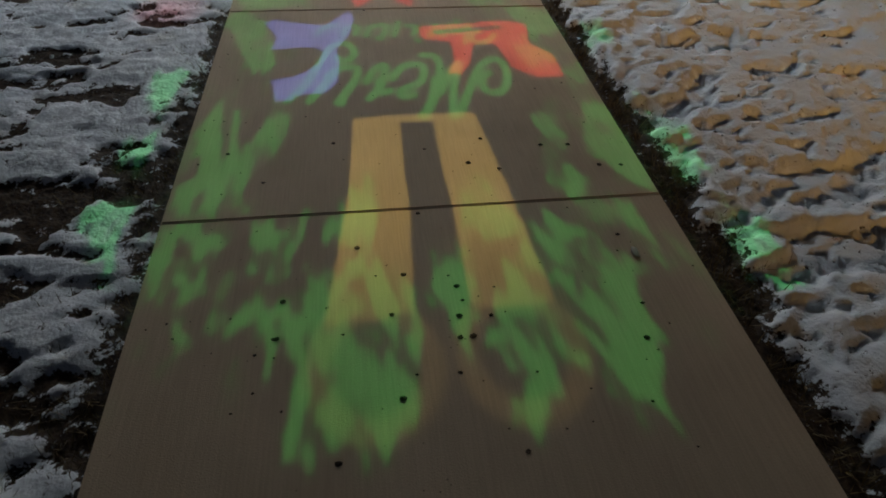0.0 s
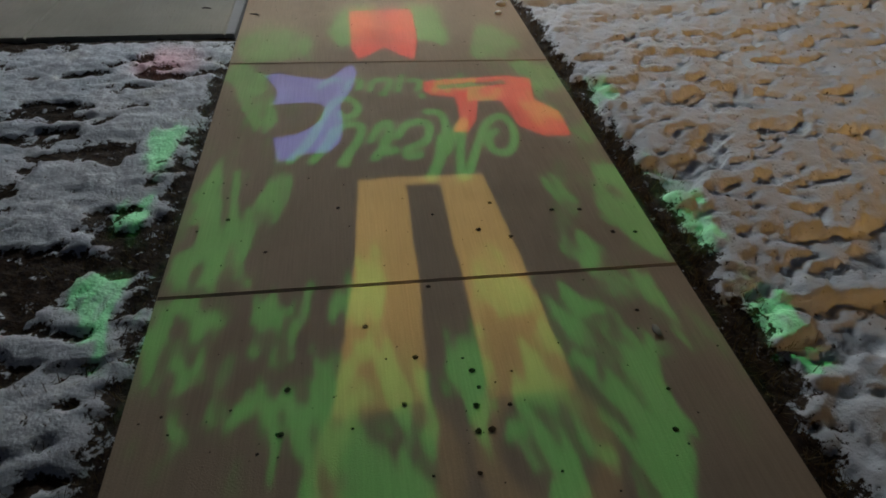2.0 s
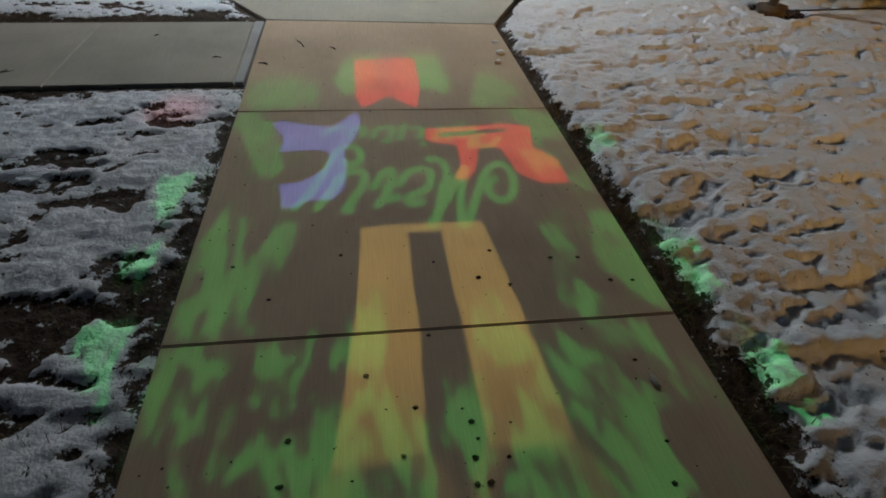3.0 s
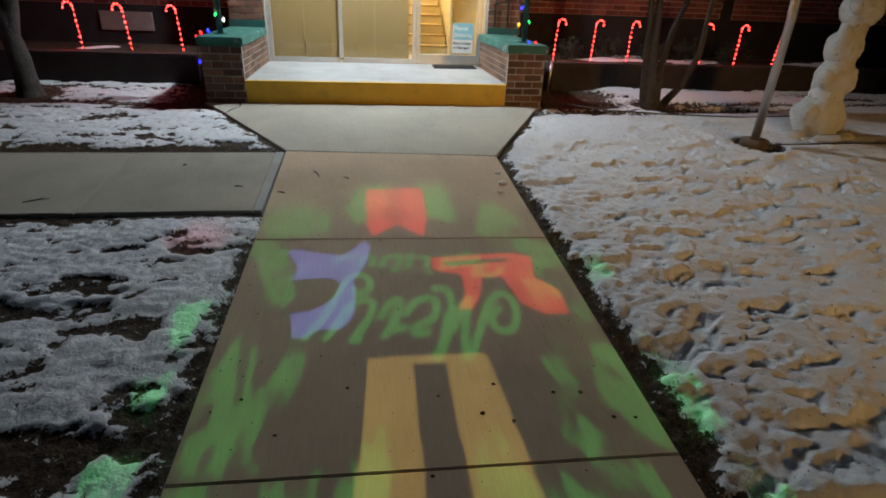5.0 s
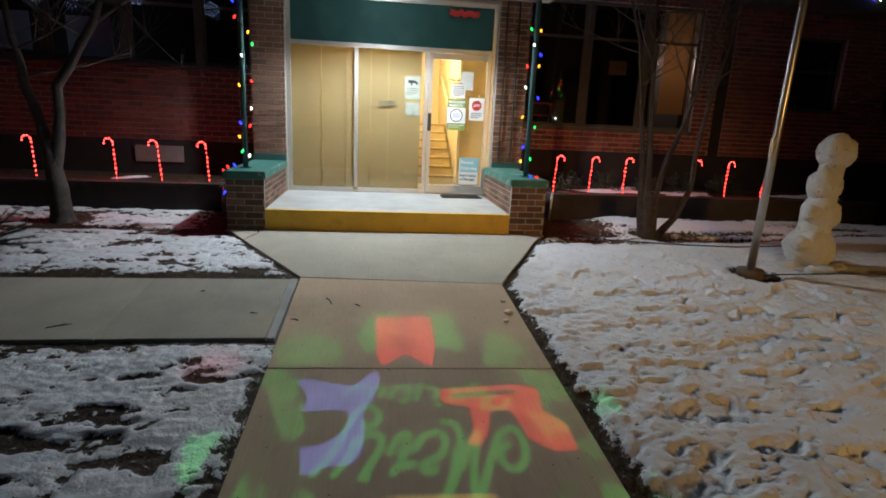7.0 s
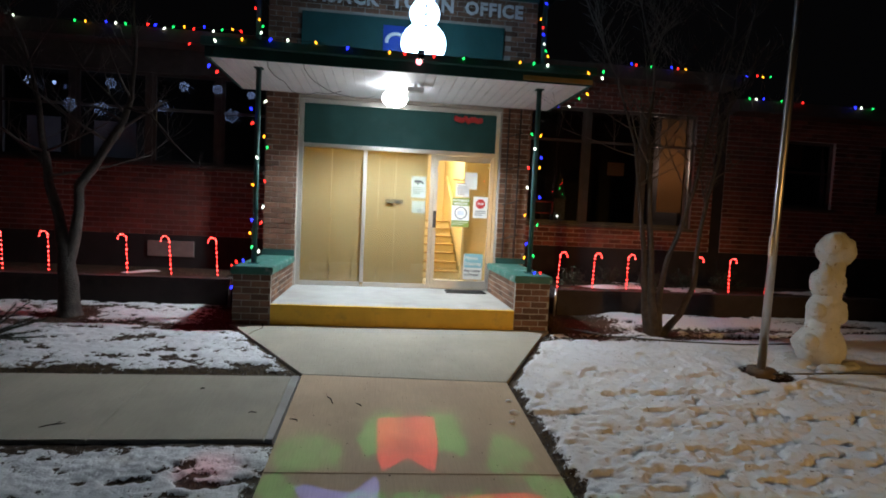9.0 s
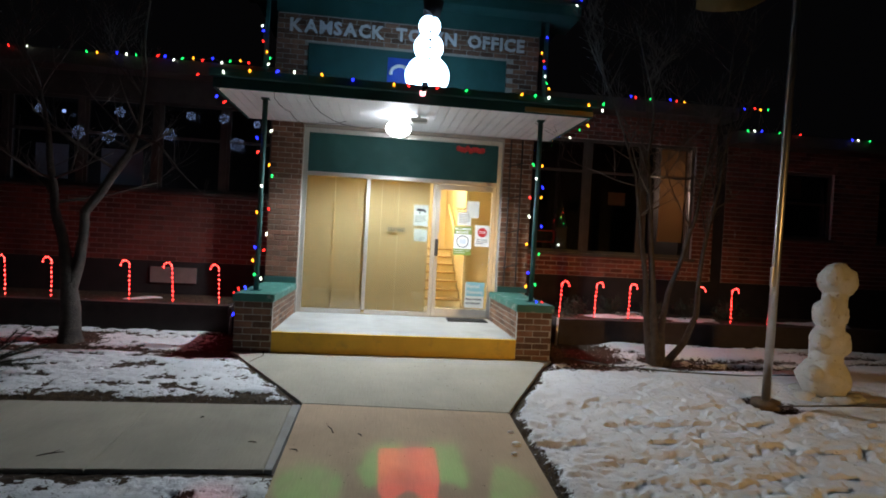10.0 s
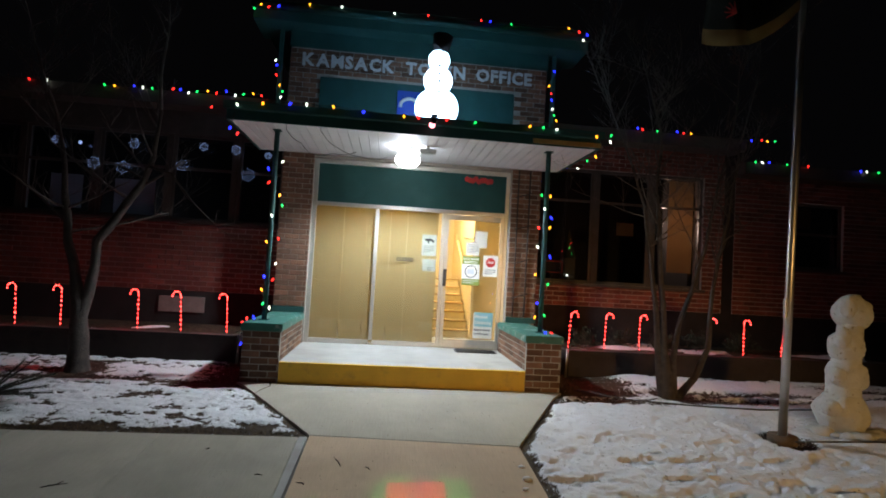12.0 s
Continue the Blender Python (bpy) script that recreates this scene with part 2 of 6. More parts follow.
M_FLAG_PALE = mat("flag_yellow", (0.36, 0.26, 0.11), rough=0.9, var=0.12, scale=5, bump=0.15)
M_NEEDLE = mat("spruce_needles", (0.035, 0.05, 0.03), rough=0.8, var=0.3, scale=10, island=0.4)
M_GLASS = glass("pane_glass")
M_DARKGLASS = glass("window_glass", (0.7, 0.72, 0.75))
M_SNOWMAN = glow("lit_snowman", (0.50, 0.74, 1.0), 8.0)
M_LAMP = glow("lamp_globe", (0.88, 0.95, 1.0), 18.0)
M_CANE = glow("lit_cane", (1.0, 0.032, 0.027), 20.0)
M_CANE_DIM = mat("cane_plastic", (0.30, 0.03, 0.025), rough=0.4, var=0.05, scale=20)
M_FLAKE = glow("flake_light", (0.40, 0.55, 1.0), 1.0)
BULB = {"r": glow("red_bulb", (1.0, 0.02, 0.015), 4.5), "g": glow("green_bulb", (0.01, 0.8, 0.12), 3.0), "b": glow("blue_bulb", (0.012, 0.018, 1.0), 6.0), "o": glow("amber_bulb", (1.0, 0.36, 0.015), 4.0), "w": glow("warm_white_bulb", (0.9, 0.95, 0.8), 4.0)}
M_LENS = glow("projector_lens", (1.0, 0.30, 0.36), 4.0)


# ---- building helpers
def thing(name, label="", category="", group="", kind="", at=None):
    ob = new(name)
    ob.empty_display_size = 0.1
    if at is not None:
        ob.matrix_world = at if isinstance(at, Matrix) else Matrix.Translation(at)
    return tagged(ob, label, category, group, kind)


def mesh_of(name, bm, *materials):
    me = bpy.data.meshes.new(name)
    bm.to_mesh(me)
    bm.free()
    for m in materials:
        me.materials.append(m)
    return me


def part(name, bm, material, parent=None, label="", smooth=False):
    me = bm if isinstance(bm, bpy.types.Mesh) else mesh_of(name, bm, *(material if isinstance(material, (list, tuple)) else [material]))
    if smooth:
        me.polygons.foreach_set("use_smooth", [True] * len(me.polygons))
    ob = new(name, me)
    if parent:
        ob.parent = parent
        ob.matrix_parent_inverse = parent.matrix_world.inverted()
    return tagged(ob, label)


def box(bm, x0, x1, y0, y1, z0, z1, bevel=0.0, m=None, slot=0):
    r = bmesh.ops.create_cube(bm, size=1.0)
    vs = r["verts"]
    for v in vs:
        v.co = Vector(((x0 + x1) / 2 + v.co.x * (x1 - x0), (y0 + y1) / 2 + v.co.y * (y1 - y0), (z0 + z1) / 2 + v.co.z * (z1 - z0)))
        if m:
            v.co = m @ v.co
    fs = {f for v in vs for f in v.link_faces}
    for f in fs:
        f.material_index = slot
    if bevel:
        es = list({e for v in vs for e in v.link_edges})
        bmesh.ops.bevel(bm, geom=es, offset=bevel, segments=2, affect="EDGES", profile=0.6)
    return bm


def boxes(*rows, bevel=0.0):
    bm = bmesh.new()
    for r in rows:
        box(bm, *r, bevel=bevel)
    return bm


def prism(bm, corners, z0, z1, bevel=0.0):
    """Corners as (x, y); z0 and z1 functions of (x, y)."""
    lo = [bm.verts.new((x, y, z0(x, y))) for x, y in corners]
    hi = [bm.verts.new((x, y, z1(x, y))) for x, y in corners]
    n = len(corners)
    top = bm.faces.new(hi)
    bm.faces.new(lo[::-1])
    for i in range(n):
        bm.faces.new((lo[i], lo[(i + 1) % n], hi[(i + 1) % n], hi[i]))
    if bevel:
        bmesh.ops.bevel(bm, geom=list(top.edges), offset=bevel, segments=2, affect="EDGES")
    bmesh.ops.recalc_face_normals(bm, faces=bm.faces[:])
    return bm


def tube(bm, points, radii, sides=8, slot=0, cap=True):
    pts = [Vector(p) for p in points]
    if not hasattr(radii, "__len__"):
        radii = [radii] * len(pts)
    rings, side = [], None
    for i, p in enumerate(pts):
        d = (pts[min(i + 1, len(pts) - 1)] - pts[max(i - 1, 0)]).normalized()
        if side is None:
            side = d.orthogonal().normalized()
        side = (side - d * side.dot(d)).normalized()
        up = d.cross(side)
        rings.append([bm.verts.new(p + float(radii[i]) * (math.cos(a) * side + math.sin(a) * up)) for a in (2 * math.pi * k / sides for k in range(sides))])
    for a, b in zip(rings, rings[1:]):
        for k in range(sides):
            f = bm.faces.new((a[k], a[(k + 1) % sides], b[(k + 1) % sides], b[k]))
            f.material_index, f.smooth = slot, True
    if cap:
        for ring in (rings[0][::-1], rings[-1]):
            f = bm.faces.new(ring)
            f.material_index = slot
    return bm


def ball(bm, centre, r, squash=(1, 1, 1), seg=16, rings=10, slot=0, lump=0.0, seed=0.0):
    res = bmesh.ops.create_uvsphere(bm, u_segments=seg, v_segments=rings, radius=1.0)
    for v in res["verts"]:
        k = 1.0 + (lump * noise.noise(v.co * 1.7 + Vector((seed, seed * 2, 0))) + 0.5 * lump * noise.noise(v.co * 5 + Vector((0, seed, 3))) if lump else 0)
        v.co = Vector(centre) + Vector((v.co.x * r * squash[0], v.co.y * r * squash[1], v.co.z * r * squash[2])) * k
    for f in {f for v in res["verts"] for f in v.link_faces}:
        f.material_index, f.smooth = slot, True
    return bm


def letters(word, size, depth=0.0, shear=0.0, bold=0.0):
    """The mesh of one line of writing, starting at the origin, in the x-z plane, facing -y; and its width."""
    cu = bpy.data.curves.new("writing", "FONT")
    cu.body, cu.size, cu.extrude, cu.shear, cu.offset, cu.resolution_u = word, size, depth, shear, bold, 2
    ob = new("writing", cu)
    dg = bpy.context.evaluated_depsgraph_get()
    me = bpy.data.meshes.new_from_object(ob.evaluated_get(dg))
    bpy.data.objects.remove(ob)
    bpy.data.curves.remove(cu)
    me.transform(Matrix.Rotation(radians(90), 4, "X"))
    xs = [v.co.x for v in me.vertices] or [0]
    return me, min(xs), max(xs)


def gz(y):
    """Height of the ground, which climbs to the building."""
    return 0.075 * min(max(y, -3.0), 8.1)


def vnoise(x, y, seed):
    """Smooth value noise on arrays."""
    xi, yi = np.floor(x).astype(np.int64), np.floor(y).astype(np.int64)
    fx, fy = x - xi, y - yi
    fx, fy = fx * fx * (3 - 2 * fx), fy * fy * (3 - 2 * fy)

    def h(a, b):
        k = (a * 374761393 + b * 668265263 + seed * 974711) & 0xFFFFFFFF
        k = ((k ^ (k >> 13)) * 1274126177) & 0xFFFFFFFF
        return ((k ^ (k >> 16)) & 0xFFFF) / 65535.0
    return (h(xi, yi) * (1 - fx) + h(xi + 1, yi) * fx) * (1 - fy) + (h(xi, yi + 1) * (1 - fx) + h(xi + 1, yi + 1) * fx) * fy


def fbm(x, y, seed, octaves=4):
    out, amp, tot = 0.0, 1.0, 0.0
    for k in range(octaves):
        c, s = math.cos(0.6 * k), math.sin(0.6 * k)
        out = out + amp * vnoise((c * x - s * y) * 2 ** k + 3.7 * k, (s * x + c * y) * 2 ** k + 1.3 * k, seed + k * 7)
        tot += amp
        amp *= 0.5
    return out / tot


def smooth(a, lo, hi):
    t = np.clip((a - lo) / (hi - lo), 0, 1)
    return t * t * (3 - 2 * t)


# ---- ground
def sheet(name, xs, ys, height, material, keep=None, smooth_faces=True, cover=None):
    X, Y = np.meshgrid(xs, ys)
    Z = height(X, Y)
    nx, ny = len(xs), len(ys)
    idx = np.arange(nx * ny).reshape(ny, nx)
    quads = np.stack([idx[:-1, :-1], idx[:-1, 1:], idx[1:, 1:], idx[1:, :-1]], -1).reshape(-1, 4)
    if keep is not None:
        ok = keep(X, Y).ravel()
        quads = quads[ok[quads].any(axis=1)]
        used = np.unique(quads)
        remap = -np.ones(nx * ny, dtype=np.int64)
        remap[used] = np.arange(len(used))
        quads = remap[quads]
    else:
        used = np.arange(nx * ny)
    co = np.stack([X.ravel(), Y.ravel(), Z.ravel()], -1)[used]
    me = bpy.data.meshes.new(name)
    me.vertices.add(len(co))
    me.vertices.foreach_set("co", co.astype(np.float32).ravel())
    me.loops.add(quads.size)
    me.loops.foreach_set("vertex_index", quads.astype(np.int32).ravel())
    me.polygons.add(len(quads))
    me.polygons.foreach_set("loop_start", np.arange(0, quads.size, 4, dtype=np.int32))
    me.update(calc_edges=True)
    me.materials.append(material)
    me.polygons.foreach_set("use_smooth", [smooth_faces] * len(me.polygons))
    if cover is not None:
        me.attributes.new("cover", "FLOAT", "POINT").data.foreach_set("value", cover(X, Y).ravel()[used].astype(np.float32))
    return new(name, me)


def slope(y):
    return 0.075 * np.clip(y, -3.0, 8.1)


def right_edge(y):
    return np.interp(y, [-5, 5.375, 6.87, 7.15, 9], [1.605, 1.615, 2.39, 2.62, 2.72])


def left_edge(y):
    return np.interp(y, [-5, 5.5, 6.98, 7.15, 9], [-0.285, -0.262, -1.21, -1.34, -1.4])


far_x = np.concatenate([[-120, -60, -30, -16], np.arange(-9, 11.01, 0.08), [16, 30, 60, 120]])
far_y = np.concatenate([[-90, -45, -20, -10, -5, -3], np.arange(-1.5, 8.41, 0.08), [9, 14, 30, 60, 120]])


def soil_height(X, Y):
    path = (X > left_edge(Y) - 0.02) & (X < right_edge(Y) + 0.02) & (Y < 9)
    side = (X < 0) & (Y > 4.28) & (Y < 5.53)
    h = slope(Y) - 0.07 + 0.03 * (fbm(X * 5, Y * 5, 3) - 0.5)
    return np.where(path | side, slope(Y) - 0.13, h)


tagged(sheet("ground", far_x, far_y, soil_height, M_SOIL), "dark bare soil and dead turf of the front lawn", "ground", kind="structure")


def right_cover(X, Y):
    """1 on snow, 0 on bare soil."""
    d = X - right_edge(Y) - 0.05 - 0.15 * fbm(X * 3 + 9, Y * 3, 21) * (1 - 0.6 * smooth(Y, 3.6, 5.2)) + 0.16 * (fbm(X * 13, Y * 13, 53, 3) - 0.5)
    bare = smooth(Y, 6.85, 7.15) * (1 - smooth(X, 3.3, 3.9)) + smooth(np.hypot(X - 4.05, Y - 7.2), 0.36, 0.2) + 0.8 * smooth(np.hypot(X - 4.48, Y - 5.70), 0.30, 0.22)
    tracks = smooth(Y - 0.10 * (X - 5), 6.7, 7.0) * smooth(fbm(X * 1.1, Y * 5.5, 81, 4), 0.50, 0.62)
    return smooth(d, -0.05, 0.06) * (1 - np.clip(bare, 0, 1)) * (1 - 0.75 * tracks)


def right_snow(X, Y):
    warp = 0.9 * (fbm(X * 3, Y * 3, 11, 2) - 0.5)
    swell = fbm(X * 1.6, Y * 2.4, 31, 3) - 0.5
    step = smooth(fbm(X * 4.3 + warp, Y * 7.4 - warp, 47, 3), 0.53, 0.66)
    scuff = smooth(fbm(X * 8.5 + 8 + warp, Y * 14 + 2, 91, 3), 0.55, 0.70)
    toe = smooth(fbm(X * 14 + 3 * warp, Y * 19, 97, 2), 0.60, 0.74)
    crumb = fbm(X * 17, Y * 24, 59, 4) - 0.5
    grain = fbm(X * 45, Y * 52, 61, 2) - 0.5
    trod = (0.85 + 0.4 * smooth(fbm(X * 0.5 + 2, Y * 0.5, 64, 2), 0.35, 0.62)) * (1 - 0.45 * smooth(Y, 4.2, 6.2)) * (1 - 0.7 * smooth(Y, 6.4, 6.9))
    h = 0.055 + 0.05 * swell - trod * (0.030 * step + 0.016 * scuff + 0.012 * toe) + 0.022 * crumb + 0.010 * grain
    c = right_cover(X, Y)
    return slope(Y) - 0.035 + h * c + 0.014 * (1 - c) * (crumb + grain)


def left_cover(X, Y):
    """1 on snow, 0 on bare soil."""
    d = left_edge(Y) - X + 0.06 - 0.24 * fbm(X * 4 + 3, Y * 4, 121) * (1 - 0.3 * smooth(Y, 5, 6)) + 0.16 * (fbm(X * 12, Y * 14, 153, 3) - 0.5)
    d = np.where(Y < 4.9, np.minimum(d, 4.25 - Y + 0.03 - 0.08 * fbm(X * 5, Y * 5, 7)), np.minimum(d, Y - 5.53 + 0.03 - 0.40 * fbm(X * 2.2, Y * 5, 9)))
    holes = 0.62 * fbm(X * 2.6 + 7, Y * 5.2 + 3, 171, 5) + 0.38 * fbm(X * 11, Y * 19, 175, 4)
    far = smooth(Y, 4.9, 5.6)
    holes = holes * (1 - far) + far * (0.03 * smooth(6.4 - Y, 0, 0.8) + 0.97 * (0.6 * fbm(X * 4.5, Y * 9, 177, 4) + 0.4 * fbm(X * 14, Y * 24, 179, 3)))
    worn = 0.55 * smooth(3.3 - Y, 0.0, 1.4) * smooth(X, -3.4, -1.2) + 0.8 * np.exp(-((X + 1.25) / 0.5) ** 2 - ((Y - 2.75) / 0.45) ** 2)
    worn = worn * (1 - far) - 0.9 * (1 - far) * smooth(Y, 3.2, 4.0)
    trench = smooth(np.abs(Y - 6.98 - 0.08 * np.sin(X * 1.7) + 0.03 * X), 0.13, 0.03)
    bare = smooth(np.hypot(X + 3.22, Y - 7.42), 0.42, 0.2) + smooth(X, -2.0, -1.45) * smooth(Y - 0.35 * (X + 1.6), 6.78, 7.0) + 0.8 * trench
    lo = 0.575 - 0.045 * worn + 0.005 * far
    return smooth(d, -0.06, 0.08) * (1 - smooth(holes, lo - 0.075, lo + 0.055)) * (1 - np.clip(bare, 0, 1))


def left_snow(X, Y):
    lump = fbm(X * 3.0, Y * 7.0, 131, 3) - 0.5
    crumb = fbm(X * 15, Y * 22, 153, 3) - 0.5
    grain = fbm(X * 42, Y * 46, 159, 2) - 0.5
    c = left_cover(X, Y)
    return slope(Y) - 0.030 + c * (0.020 + 0.030 * lump) + 0.020 * crumb + 0.012 * grain


def beside_right(X, Y):
    return X > right_edge(Y) + 0.004


def beside_left(X, Y):
    return (X < left_edge(Y) - 0.004) & ((Y < 4.30) | (Y > 5.50))


def lawn(xs, ys, height, keep, cover, label):
    tagged(sheet("snow_lawn", xs, ys, height, M_LAWN, keep, True, cover), label, "snow", kind="stuff")


lawn(np.arange(1.55, 5.2, 0.013), np.arange(-0.6, 8.04, 0.015), right_snow, beside_right, right_cover, "trampled dented white snow on the lawn beside the walk")
lawn(np.arange(5.187, 10.6, 0.03), np.arange(-0.6, 8.04, 0.03), right_snow, beside_right, right_cover, "uneven old snow on the lawn round the flagpole")
lawn(np.arange(-4.4, -0.2, 0.015), np.arange(-0.6, 4.34, 0.015), left_snow, beside_left, left_cover, "thin patchy snow with dark soil showing through")
lawn(np.arange(-6.5, -0.2, 0.018), np.arange(5.49, 8.04, 0.018), left_snow, beside_left, left_cover, "patchy snow between the side path and the planter")

# the lawn goes on behind and beside the walk
lawn(np.arange(1.55, 10.6, 0.05), np.arange(-6.0, -0.56, 0.05), right_snow, beside_right, right_cover, "old snow on the lawn towards the street")
lawn(np.arange(-9.0, -0.2, 0.05), np.arange(-6.0, -0.56, 0.05), left_snow, beside_left, left_cover, "thin patchy snow towards the street")
lawn(np.arange(-9.0, -4.37, 0.05), np.arange(-0.61, 4.34, 0.05), left_snow, beside_left, left_cover, "thin patchy snow with dark soil showing through")

# dead grass along the snow's edges
rng = np.random.default_rng(5)


def grass(name, spots, label):
    v, f = [], []
    for x, y in spots:
        z = gz(y) - 0.038
        for _ in range(3):
            a, ln = rng.uniform(0, 6.28), rng.uniform(0.025, 0.07)
            px, py = x + rng.normal(0, 0.012), y + rng.normal(0, 0.012)
            w = 0.0022
            dx, dy = math.cos(a), math.sin(a)
            lean = rng.uniform(0.3, 1.3) * ln
            i = len(v)
            v += [(px - dy * w, py + dx * w, z), (px + dy * w, py - dx * w, z), (px + dx * lean, py + dy * lean, z + ln * 0.75)]
            f.append((i, i + 1, i + 2))
    me = bpy.data.meshes.new(name)
    me.from_pydata(v, [], f)
    me.materials.append(M_STRAW)
    return tagged(new(name, me), label, "grass", kind="stuff")


spots = []
for _ in range(5200):
    y = rng.uniform(0.4, 8.0)
    u = abs(rng.normal(0, 0.13))
    if rng.random() < 0.5:
        spots.append((float(right_edge(y)) + 0.02 + u, y))
    elif not 4.28 < y < 5.53:
        spots.append((float(left_edge(y)) - 0.02 - u * 1.4, y))
    if rng.random() < 0.3:
        spots.append((rng.uniform(-5, -0.5), 5.56 + abs(rng.normal(0, 0.12))))
grass("dead_grass", spots, "short brown dead grass blades at the snow's edge")

# ---- concrete walk and side path: slabs
SLAB = [[(-0.30, -5.0), (1.605, -5.0), (1.605, -3.2), (-0.30, -3.2)], [(-0.30, -3.2), (1.605, -3.2), (1.605, -1.42), (-0.30, -1.38)], [(-0.30, -1.38), (1.605, -1.42), (1.605, 0.33), (-0.29, 0.37)],
        [(-0.29, 0.37), (1.605, 0.33), (1.604, 2.079), (-0.289, 2.12)], [(-0.289, 2.12), (1.604, 2.079), (1.608, 3.822), (-0.268, 3.883)],
        [(-0.268, 3.883), (1.608, 3.822), (1.616, 5.375), (-0.259, 5.516)]]


def inset(q, g):
    c = Vector((sum(p[0] for p in q) / len(q), sum(p[1] for p in q) / len(q)))
    out = []
    for p in q:
        d = Vector(p) - c
        out.append((p[0] - math.copysign(g, d.x), p[1] - math.copysign(g, d.y)))
    return out


walkway = tagged(new("walkway"), "brown-grey broom-finished concrete walk climbing to the door", "walk", kind="structure")


def slab(q, material, g=0.0022, top=0.0):
    bm = prism(bmesh.new(), inset(q, g), lambda x, y: 0.075 * y - 0.12, lambda x, y: 0.075 * y + top, bevel=0.005)
    return part("slab", bm, material, walkway)


for k, q in enumerate(SLAB):
    slab(q, M_CONC)
slab([(-0.259, 5.520), (1.616, 5.379), (2.40, 6.87), (2.56, 7.09), (-1.31, 7.09), (-1.21, 6.98)], M_CONC_PALE, 0.003)
side_path = tagged(new("side_path"), "pale grey concrete side path joining the walk", "path", kind="structure")
xs = [-0.345, -1.49, -2.69, -3.89, -5.09, -6.29, -7.49, -8.69]
for a, b in zip(xs, xs[1:]):
    bm = prism(bmesh.new(), inset([(b, 4.31), (a, 4.31), (a, 5.49), (b, 5.49)], 0.003), lambda x, y: 0.075 * y - 0.12, lambda x, y: 0.075 * y - 0.004, bevel=0.006)
    part("slab", bm, M_CONC_PALE, side_path)
bm = prism(bmesh.new(), [(-0.342, 4.31), (-0.287, 4.31), (-0.268, 5.49), (-0.342, 5.49)], lambda x, y: 0.075 * y - 0.12, lambda x, y: 0.075 * y - 0.002, bevel=0.004)
part("edge_strip", bm, M_PORCH, side_path, "paler concrete edging strip")

# small stones and pits on the walk
PITS = [(0.71, 2.46), (0.96, 2.51), (0.73, 1.71), (0.16, 1.57), (0.06, 2.31), (0.33, 2.54), (0.74, 1.65), (0.72, 1.59), (0.82, 1.58), (0.41, 1.92), (0.17, 1.71), (0.51, 1.62), (1.35, 1.88), (1.28, 1.44), (1.32, 1.57), (1.21, 2.44), (1.33, 2.43), (1.0, 2.3), (0.88, 2.35), (1.42, 2.28), (1.51, 2.27), (0.56, 1.78), (-0.1, 2.51), (0.64, 2.07), (0.75, 1.51), (0.71, 1.51), (0.52, 1.33), (0.69, 1.39), (0.83, 1.14), (0.34, 1.17), (0.15, 1.57), (0.51, 3.84)]
bm = bmesh.new()
for k in range(230):
    if k < len(PITS):
        x, y, r = *PITS[k], rng.uniform(0.006, 0.0105)
    else:
        x, y, r = rng.uniform(-0.25, 1.57), rng.uniform(0.7, 6.9), rng.uniform(0.002, 0.005)
    b = bmesh.ops.create_icosphere(bm, subdivisions=1, radius=1.0)
    for v in b["verts"]:
        v.co = Vector((x, y, gz(y) + 0.001)) + Vector((v.co.x * r * 1.2, v.co.y * r, v.co.z * r * 0.35)) * rng.uniform(0.8, 1.2)
tagged(part("grit", bm, M_SOIL), "dark grit and pitted specks on the concrete", "grit", kind="stuff")
bm = ball(bmesh.new(), (1.38, 1.785, gz(1.785) + 0.004), 0.022, (0.62, 1.25, 0.3), seg=10, rings=6, lump=0.3)
tagged(part("stone_chip", bm, M_CONC_PALE), "small pale flat stone chip on the walk", "stone")
bm = tube(bmesh.new(), [(0.02, 5.02, gz(5.02) + 0.004), (0.05, 4.97, gz(4.97) + 0.006), (0.07, 4.90, gz(4.9) + 0.004)], 0.004, 6)
tagged(part("twig", bm, M_BARK), "short broken twig lying on the concrete", "twig")
for x, y, ln, a in ((-1.80, 4.51, 0.16, 0.5), (-0.51, 4.72, 0.06, 0.1), (-1.01, 5.17, 0.04, 0.9), (0.28, 4.87, 0.07, 2.2), (-0.19, 4.60, 0.07, 2.6)):
    bm = tube(bmesh.new(), [(x + ln * (u - 0.5) * math.cos(a), y + ln * (u - 0.5) * math.sin(a) + 0.012 * math.sin(5 * u), gz(y + ln * (u - 0.5) * math.sin(a)) + 0.005) for u in (0, 0.3, 0.6, 1)], [0.003, 0.005, 0.004, 0.002], 6)
    if ln > 0.1:
        tube(bm, [(x, y, gz(y) + 0.005), (x + 0.03, y + 0.05, gz(y + 0.05) + 0.008)], [0.004, 0.002], 5)
    tagged(part("twig", bm, M_BARK), "small dry twig fallen on the concrete", "twig", "fallen twigs")
for x, y, s in ((1.52, 4.72, 0.03), (1.46, 4.55, 0.022), (1.53, 4.95, 0.02)):
    bm = ball(bmesh.new(), (x, y, gz(y) + s * 0.4), s, (1.2, 1, 0.6), seg=10, rings=6, lump=0.5, seed=x * 9)
    tagged(part("snow_lump", bm, M_SNOW), "small lump of snow dropped on the walk", "snow", "lumps on the walk")
# cracks: a fine branch in the far slab
bm = bmesh.new()
tube(bm, [(-0.93, 7.085, gz(7.085) + 0.0), (-0.9, 6.95, gz(6.95)), (-0.97, 6.8, gz(6.8)), (-1.0, 6.68, gz(6.68))], [0.012, 0.006, 0.005, 0.003], 5)
tagged(part("crack", bm, M_SOIL, walkway), "dark crack across the corner of the slab")

